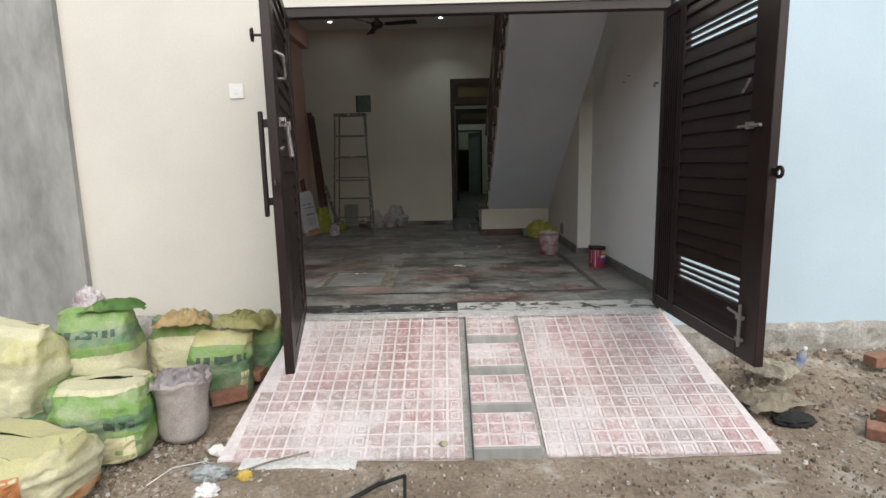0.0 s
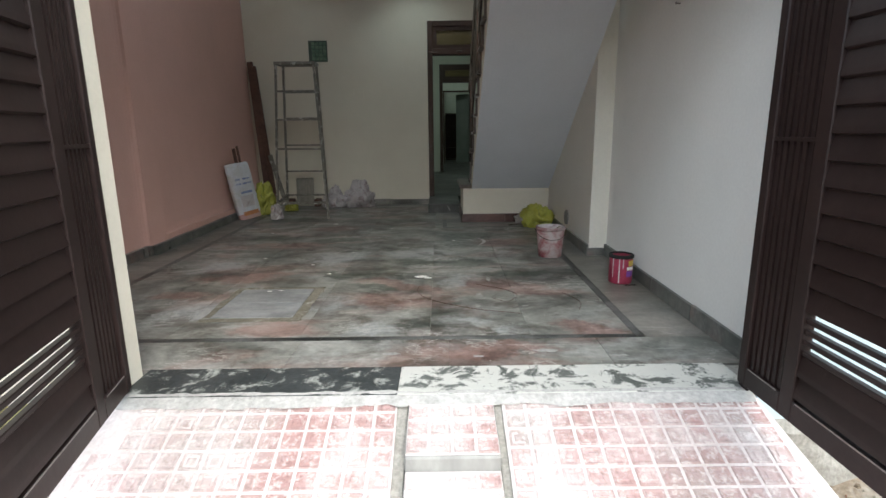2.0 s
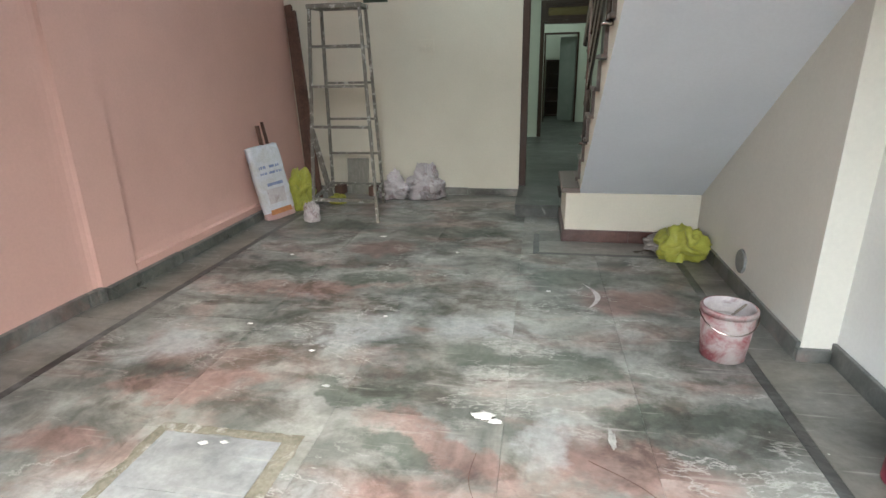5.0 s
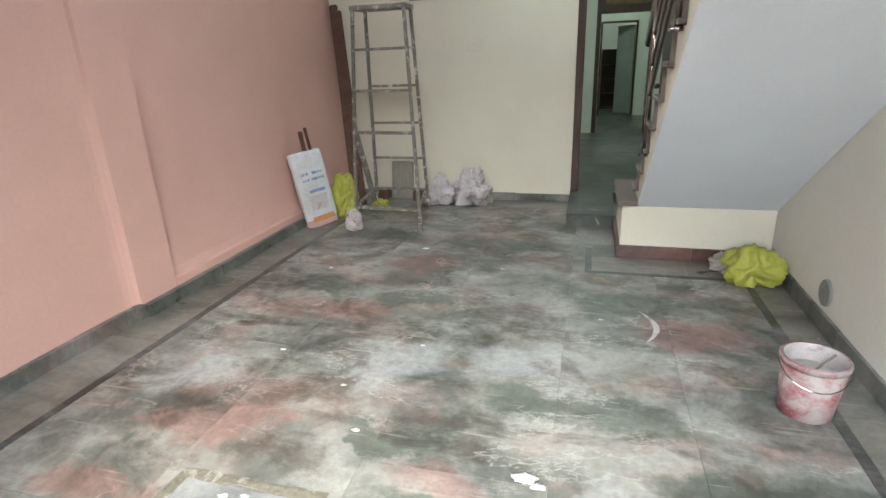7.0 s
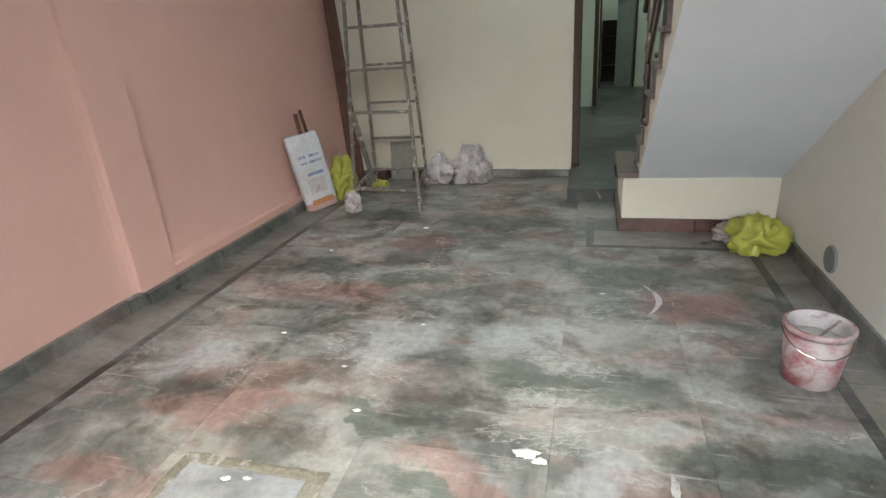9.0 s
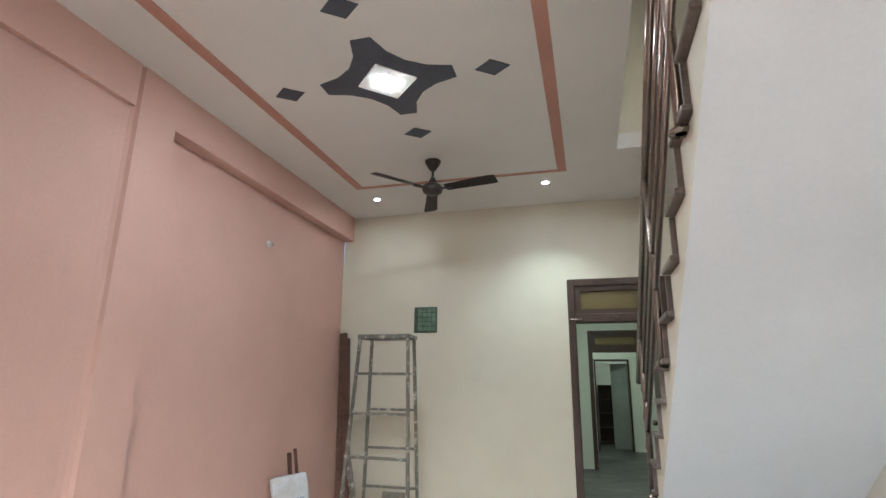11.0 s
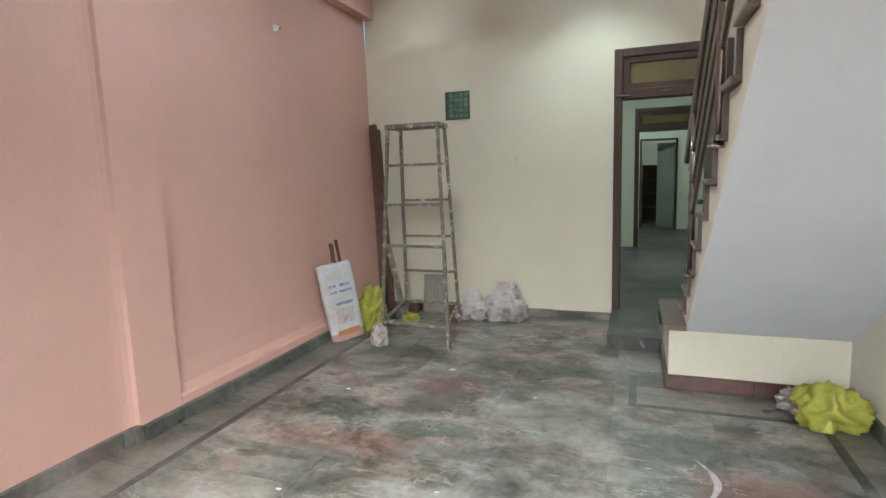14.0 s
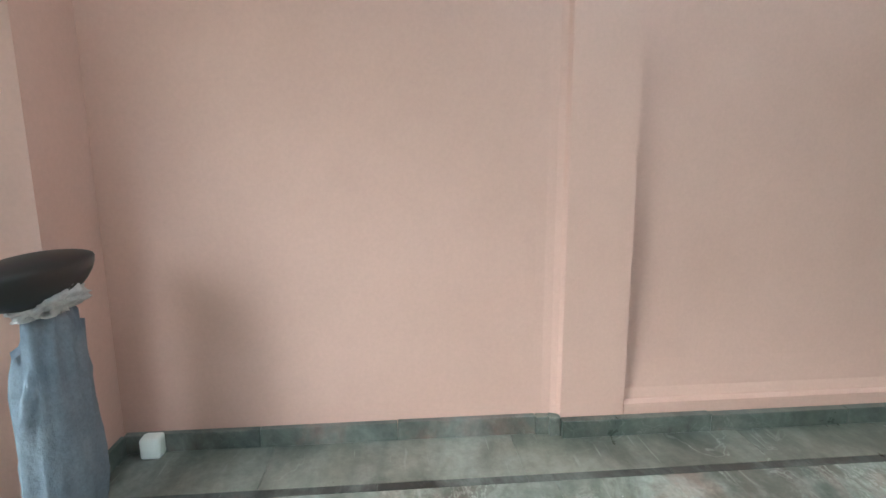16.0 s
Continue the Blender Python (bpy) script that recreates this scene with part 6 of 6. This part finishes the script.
# ---- buckets ----
BUCKET = mat("plaster_smeared_red_plastic", (0.22, 0.05, 0.06), (0.30, 0.10, 0.11), 5, 0.6, fine=40, fine_amt=0.25, bump=0.25, stain=(0.36, 0.31, 0.30), stain_at=(0.40, 0.60), stain_scale=7)
bk = empty("bucket", "plaster-smeared red plastic bucket lined with dried white plaster", "bucket", (1.335, 6.50, 0.0))
bk.scale = (0.91, 0.91, 0.91)
bm = bmesh.new()
spin(bm, [(0.0, 0.006), (0.0, 0.0), (0.105, 0.0), (0.112, 0.006), (0.135, 0.265), (0.131, 0.265), (0.108, 0.012), (0.0, 0.012)], 40)
part("shell", bm, BUCKET, bk, smooth=True)
bm = bmesh.new()
spin(bm, [(0.124, 0.266), (0.141, 0.266), (0.143, 0.288), (0.138, 0.295), (0.126, 0.295), (0.123, 0.285), (0.124, 0.266)], 40)
part("rim", bm, BUCKET, bk, "maroon rim smeared with plaster", True)
bm = bmesh.new()
spin(bm, [(0.1205, 0.2), (0.1275, 0.25), (0.1215, 0.262), (0.1215, 0.286), (0.126, 0.2965)], 40)
part("lining", bm, WHITEBAG, bk, "dried white plaster lining the inside", True)
bm = bmesh.new()
spin(bm, [(0.0, 0.212), (0.08, 0.216), (0.1222, 0.21)], 32)
part("plaster", bm, mat("wet_putty", (0.36, 0.34, 0.31), (0.48, 0.46, 0.43), 9, 0.6, bump=0.3), bk, "grey putty inside", True)
bm = bmesh.new()
prev = None
for k in range(13):
    a = math.pi * k / 12
    p = Vector((0.148 * math.cos(a), -0.05 - 0.10 * math.sin(a), 0.262 - 0.07 * math.sin(a)))
    p.x, p.y = 0.148 * math.cos(a), -0.13 * math.sin(a)
    p.z = 0.27 - 0.09 * math.sin(a)
    if prev is not None:
        rod(bm, prev, p, 0.003, seg=6)
    prev = p
part("bail_handle", bm, STEEL, bk, "thin wire bail handle")
bm = bmesh.new()
rod(bm, (0.0, -0.02, 0.237), (0.10, 0.05, 0.285), 0.006, seg=8)
part("stirring_stick", bm, BARK, bk, "stirring stick")
cn = empty("paint_can", "open magenta paint can with dripped paint", "paint can", (1.685, 5.66, 0.0))
CANM = mat("magenta_label", (0.27, 0.03, 0.06), (0.36, 0.05, 0.095), 8, 0.4, fine=40, fine_amt=0.15, bump=0.05)
bm = bmesh.new()
spin(bm, [(0.0, 0.0), (0.08, 0.0), (0.083, 0.006), (0.083, 0.19), (0.086, 0.2), (0.083, 0.208), (0.072, 0.208), (0.07, 0.2), (0.079, 0.19), (0.079, 0.01), (0.0, 0.01)], 36)
part("shell", bm, CANM, cn, smooth=True)
bm = bmesh.new()
spin(bm, [(0.0845, 0.186), (0.089, 0.192), (0.089, 0.206), (0.083, 0.212), (0.07, 0.212), (0.0685, 0.2)], 36)
part("rim", bm, DARK, cn, "dark paint-stained rim", True)
bm = bmesh.new()
spin(bm, [(0.0, 0.11), (0.0785, 0.11)], 24)
part("paint", bm, DARK, cn, "dark paint inside")


def can_patch(a0, a1, z0, z1, off=0.0842):
    bm = bmesh.new()
    return sheet(bm, lambda u, v: Vector((off * math.cos(radians(a0 + (a1 - a0) * u)), off * math.sin(radians(a0 + (a1 - a0) * u)), z0 + (z1 - z0) * v)), 8, 2)


part("print", can_patch(-70, -30, 0.135, 0.175), mat("yellow_print", (0.6, 0.42, 0.05), (0.66, 0.5, 0.1), 9, 0.4), cn, "yellow print on the label")
part("print", can_patch(-78, -32, 0.105, 0.128), PLASTIC_W, cn, "white print on the label")
part("print", can_patch(-80, -34, 0.055, 0.098), mat("violet_print", (0.17, 0.06, 0.3), (0.24, 0.1, 0.38), 9, 0.4), cn, "violet print on the label")
for a, z0 in ((-118, 0.01), (-150, 0.05), (-100, 0.12)):
    part("drip", can_patch(a, a + 5, z0, 0.19, 0.0852), WHITEBAG, cn, "pale paint drip")

# ---- bits on the floor ----
for x, y, s, seed in ((0.216, 5.83, 0.036, 71), (0.265, 5.80, 0.024, 72), (-0.45, 6.7, 0.010, 73), (-1.2, 6.5, 0.013, 74), (0.5, 7.2, 0.011, 75), (-0.72, 6.25, 0.012, 76), (-0.2, 7.9, 0.011, 77), (-0.85, 5.50, 0.016, 78), (-0.77, 5.515, 0.013, 79), (-0.9, 8.25, 0.022, 80), (-1.5, 7.7, 0.013, 81), (-0.52, 5.95, 0.015, 82)):
    thing("paint_flake", crumpled((x, y, 0.001), s, s * 0.6, s * 0.3, seed, 0.85, 40, 22, 10), WHITE, "white plaster flake on the marble floor", "flake", "plaster flakes", smooth=True)
cres = bmesh.new()
sheet(cres, lambda u, v: Vector((0.72 + 0.10 * math.sin(math.pi * u) - (0.035 * math.sin(math.pi * u)) * v, 6.95 + 0.42 * u, 0.0022)), 20, 3)
thing("plaster_smear", cres, WHITEBAG, "curved dusty plaster smear on the floor", "smear")

# ---- bundle in the front corner ----
heap = crumpled((-1.77, 4.79, 0.0), 0.17, 0.08, 0.90, 91, 0.2, 1.8, 44, 24)
thing("tarpaulin", heap, mat("blue_grey_tarpaulin", (0.14, 0.16, 0.21), (0.24, 0.26, 0.31), 7, 0.7, fine=60, fine_amt=0.2, bump=0.3), "blue-grey tarpaulin bundle in the corner", "bundle", smooth=True)
thing("plastic_sheet", crumpled((-1.77, 4.80, 0.83), 0.14, 0.08, 0.1, 92, 0.35, 2.4), WHITEBAG, "white plastic sheet on the tarpaulin bundle", "plastic sheet", smooth=True)
cush = bmesh.new()


def seat_fn(u, v):
    x = -1.0 + 2.0 * v
    wdt = 0.11 * max(1 - ((v - 0.45) / 0.56) ** 2, 0.02) ** 0.7
    a = 2 * math.pi * u
    return Vector((0.25 * x, wdt * math.cos(a), (0.045 if math.sin(a) > 0 else 0.13) * max(wdt / 0.11, 0.1) * math.sin(a)))


sheet(cush, seat_fn, 24, 20, True)
cu = thing("seat_cushion", cush, plain_mat("black_vinyl", (0.012, 0.012, 0.013), 0.45), "black vinyl seat cushion lying on the bundle", "cushion", smooth=True)
cu.matrix_basis = pose(-1.77, 4.79, 0.98, 0, 0, 176)

# ---- floor slabs (pieces of the floor) ----
floor_meshes = {}


def slab(x0, x1, y0, y1, material, name="slab", top=0.0):
    key = (round(x1 - x0, 3), round(y1 - y0, 3), material.name)
    if key not in floor_meshes:
        hx, hy = (x1 - x0) / 2 - 0.0005, (y1 - y0) / 2 - 0.0005
        bm = bmesh.new()
        r = [[bm.verts.new((a * (hx - i), b * (hy - i), z)) for a, b in ((-1, -1), (1, -1), (1, 1), (-1, 1))] for i, z in ((0, -0.011), (0, -0.001), (0.001, 0))]
        for p, q in zip(r, r[1:]):
            for i in range(4):
                bm.faces.new((p[i], p[(i + 1) % 4], q[(i + 1) % 4], q[i]))
        bm.faces.new(r[-1])
        me = bpy.data.meshes.new(name)
        bm.to_mesh(me)
        bm.free()
        me.materials.append(material)
        floor_meshes[key] = me
    return piece(name, floor_meshes[key], floor_ob, pose((x0 + x1) / 2, (y0 + y1) / 2, top + random.uniform(-0.0004, 0.0004)))


random.seed(12)
FX0, FX1, FY0 = -1.995, 1.475, 4.59
S = 0.05
# dark strips
y = FY0
while y < 9.7:
    e = min(y + 0.62, 9.7)
    slab(FX0, FX0 + S, y, e, BLACK, "border_strip")
    y = e
y = FY0
while y < 7.95:
    e = min(y + 0.62, 7.955)
    slab(FX1 - S, FX1, y, e, BLACK, "border_strip")
    y = e
x = FX0 + S
while x < FX1 - S - 0.01:
    e = min(x + 0.55, FX1 - S)
    slab(x, e, FY0, FY0 + S, BLACK, "border_strip")
    x = e
slab(0.39, 0.44, 7.955, 8.5, BLACK, "border_strip")
slab(0.44, 0.93, 7.955, 8.0, BLACK, "border_strip")
slab(0.93, FX1, 7.955, 8.0, BLACK, "border_strip")
# field of large slabs
cols = [FX0 + S, -1.16, -0.42, 0.30, 0.86, FX1 - S]
for ci, (a, b) in enumerate(zip(cols, cols[1:])):
    y = FY0 + S
    first = True
    ymax = 9.70 if b < 0.35 else 7.955
    while y < ymax - 0.01:
        e = y + (0.70 + 0.23 * (ci % 3) if first else 1.22)
        if ymax - e < 0.3:
            e = ymax
        first = False
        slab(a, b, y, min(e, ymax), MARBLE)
        y = e
# outer band
for a, b in ((-2.38, FX0),):
    y = 4.25
    while y < 9.97:
        e = min(y + 1.1, 9.978)
        slab(a, b, y, e, BORDER)
        y = e
for x0, x1, y0, y1 in ((FX1, RX, 4.25, 5.4), (FX1, RX, 5.4, EY - 0.01), (FX1, RX2, EY - 0.01, 7.2), (FX1, RX2, 7.2, 8.0), (0.44, 1.1, 8.0, 8.304), (1.1, RX2, 8.0, 8.304), (0.30, 0.39, 7.955, 8.6), (0.44, 0.617, 8.304, 8.6),
                       (0.30, 0.617, 8.6, 9.098), (-1.2, -0.4, 9.70, 9.978), (-0.4, 0.197, 9.70, 9.978), (FX0 , -1.2, 9.70, 9.978)):
    slab(x0, x1, y0, y1, BORDER)
x = -2.0
while x < 1.7:
    e = min(x + 0.8, RX)
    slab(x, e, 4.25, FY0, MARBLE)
    x = e
# inspection cover let into the floor
cov = empty("inspection_cover", "grey stone inspection cover with a cement border in the floor", "floor cover", kind="structure")
STONE = marble_mat("grey_white_stone", [(0.3, (0.17, 0.185, 0.195)), (0.5, (0.29, 0.3, 0.31)), (0.7, (0.38, 0.39, 0.4))], 0.7, 0, (1, 1, 1), 2.0)
for y0, y1 in ((4.955, 5.243), (5.246, 5.545)):
    part("cover_slab", boxes((-1.045, -0.545, y0, y1, 0.001, 0.0045)), STONE, cov)


def ragged(x0, x1, y0, y1, along, seed):
    """A strip of smeared cement with uneven edges."""
    def fn(u, v):
        if along == "x":
            x, y = x0 + (x1 - x0) * u, y0 + (y1 - y0) * v
            y += (0.016 * noise.noise((x * 9, seed, v * 3)) + 0.008 * noise.noise((x * 30, seed, v))) * (1 if v in (0.0, 1.0) else 0.3)
        else:
            x, y = x0 + (x1 - x0) * v, y0 + (y1 - y0) * u
            x += (0.016 * noise.noise((y * 9, seed, v * 3)) + 0.008 * noise.noise((y * 30, seed, v))) * (1 if v in (0.0, 1.0) else 0.3)
        return Vector((x, y, (0.0014 if v in (0.0, 1.0) else 0.0038) + 0.0012 * noise.noise((x * 25, y * 25, seed))))
    bm = bmesh.new()
    return sheet(bm, fn, 40, 4)


OCHRE = mat("ochre_cement", (0.17, 0.155, 0.115), (0.27, 0.25, 0.2), 9, 0.9, fine=50, fine_amt=0.35, bump=0.4, stain=(0.38, 0.37, 0.34), stain_at=(0.55, 0.65), stain_scale=6)
for k, (x0, x1, y0, y1, al) in enumerate(((-1.10, -0.49, 4.89, 4.955, "x"), (-1.09, -0.47, 5.545, 5.60, "x"), (-1.10, -1.045, 4.93, 5.57, "y"), (-0.545, -0.475, 4.90, 5.58, "y"))):
    part("cement_border", ragged(x0, x1, y0, y1, al, k * 5.3), OCHRE, cov, "rough ochre cement border")
SMEAR = mat("dried_plaster_smear", (0.30, 0.295, 0.28), (0.45, 0.445, 0.425), 14, 0.85, fine=50, fine_amt=0.3, bump=0.3)
for k, (x, y, w, h) in enumerate(((-1.36, 5.03, 0.15, 0.11), (0.62, 5.34, 0.05, 0.15), (0.60, 5.14, 0.032, 0.055), (0.9, 5.13, 0.04, 0.022), (0.72, 5.76, 0.028, 0.1), (-0.28, 5.14, 0.035, 0.02), (0.1, 4.40, 0.1, 0.03), (0.9, 4.42, 0.12, 0.045), (0.55, 4.36, 0.05, 0.025), (1.25, 4.35, 0.09, 0.03))):
    bm = bmesh.new()
    c = bm.verts.new((x, y, 0.0025))
    ring = []
    for q in range(22):
        a = 2 * math.pi * q / 22
        r = 0.85 + 0.28 * noise.noise((math.cos(a) * 1.6, math.sin(a) * 1.6, k * 3.7)) + 0.3 * noise.noise((math.cos(a) * 5, math.sin(a) * 5, k))
        ring.append(bm.verts.new((x + w * r * math.cos(a) * 0.6, y + h * r * math.sin(a) * 0.6, 0.0016)))
    for q in range(22):
        bm.faces.new((ring[q], ring[(q + 1) % 22], c))
    part("plaster_smear", bm, SMEAR, floor_ob, "dried white plaster smear")
for k, pts in enumerate(([(0.21, 5.6), (0.20, 5.45), (0.27, 5.3), (0.42, 5.17), (0.62, 5.06), (0.86, 4.98)], [(0.62, 5.62), (0.8, 5.5), (0.88, 5.36), (0.80, 5.22), (0.7, 5.3)], [(1.2, 5.4), (1.27, 5.2), (1.22, 5.02)])):
    bm = bmesh.new()
    fine_pts = []
    full = [pts[0]] + pts + [pts[-1]]
    for a, b, c, d in zip(full, full[1:], full[2:], full[3:]):
        for i in range(7):
            t = i / 7
            w = (-t ** 3 + 2 * t * t - t, 3 * t ** 3 - 5 * t * t + 2, -3 * t ** 3 + 4 * t * t + t, t ** 3 - t * t)
            fine_pts.append(tuple(sum(wi * q[e] for wi, q in zip(w, (a, b, c, d))) / 2 for e in (0, 1)) + (0.003,))
    fine_pts.append((*pts[-1], 0.003))
    for p, q in zip(fine_pts, fine_pts[1:]):
        rod(bm, p, q, 0.0011, seg=5)
    thing("thin_wire", bm, RUST, "thin dark wire curled on the marble floor", "wire", "wire offcuts")
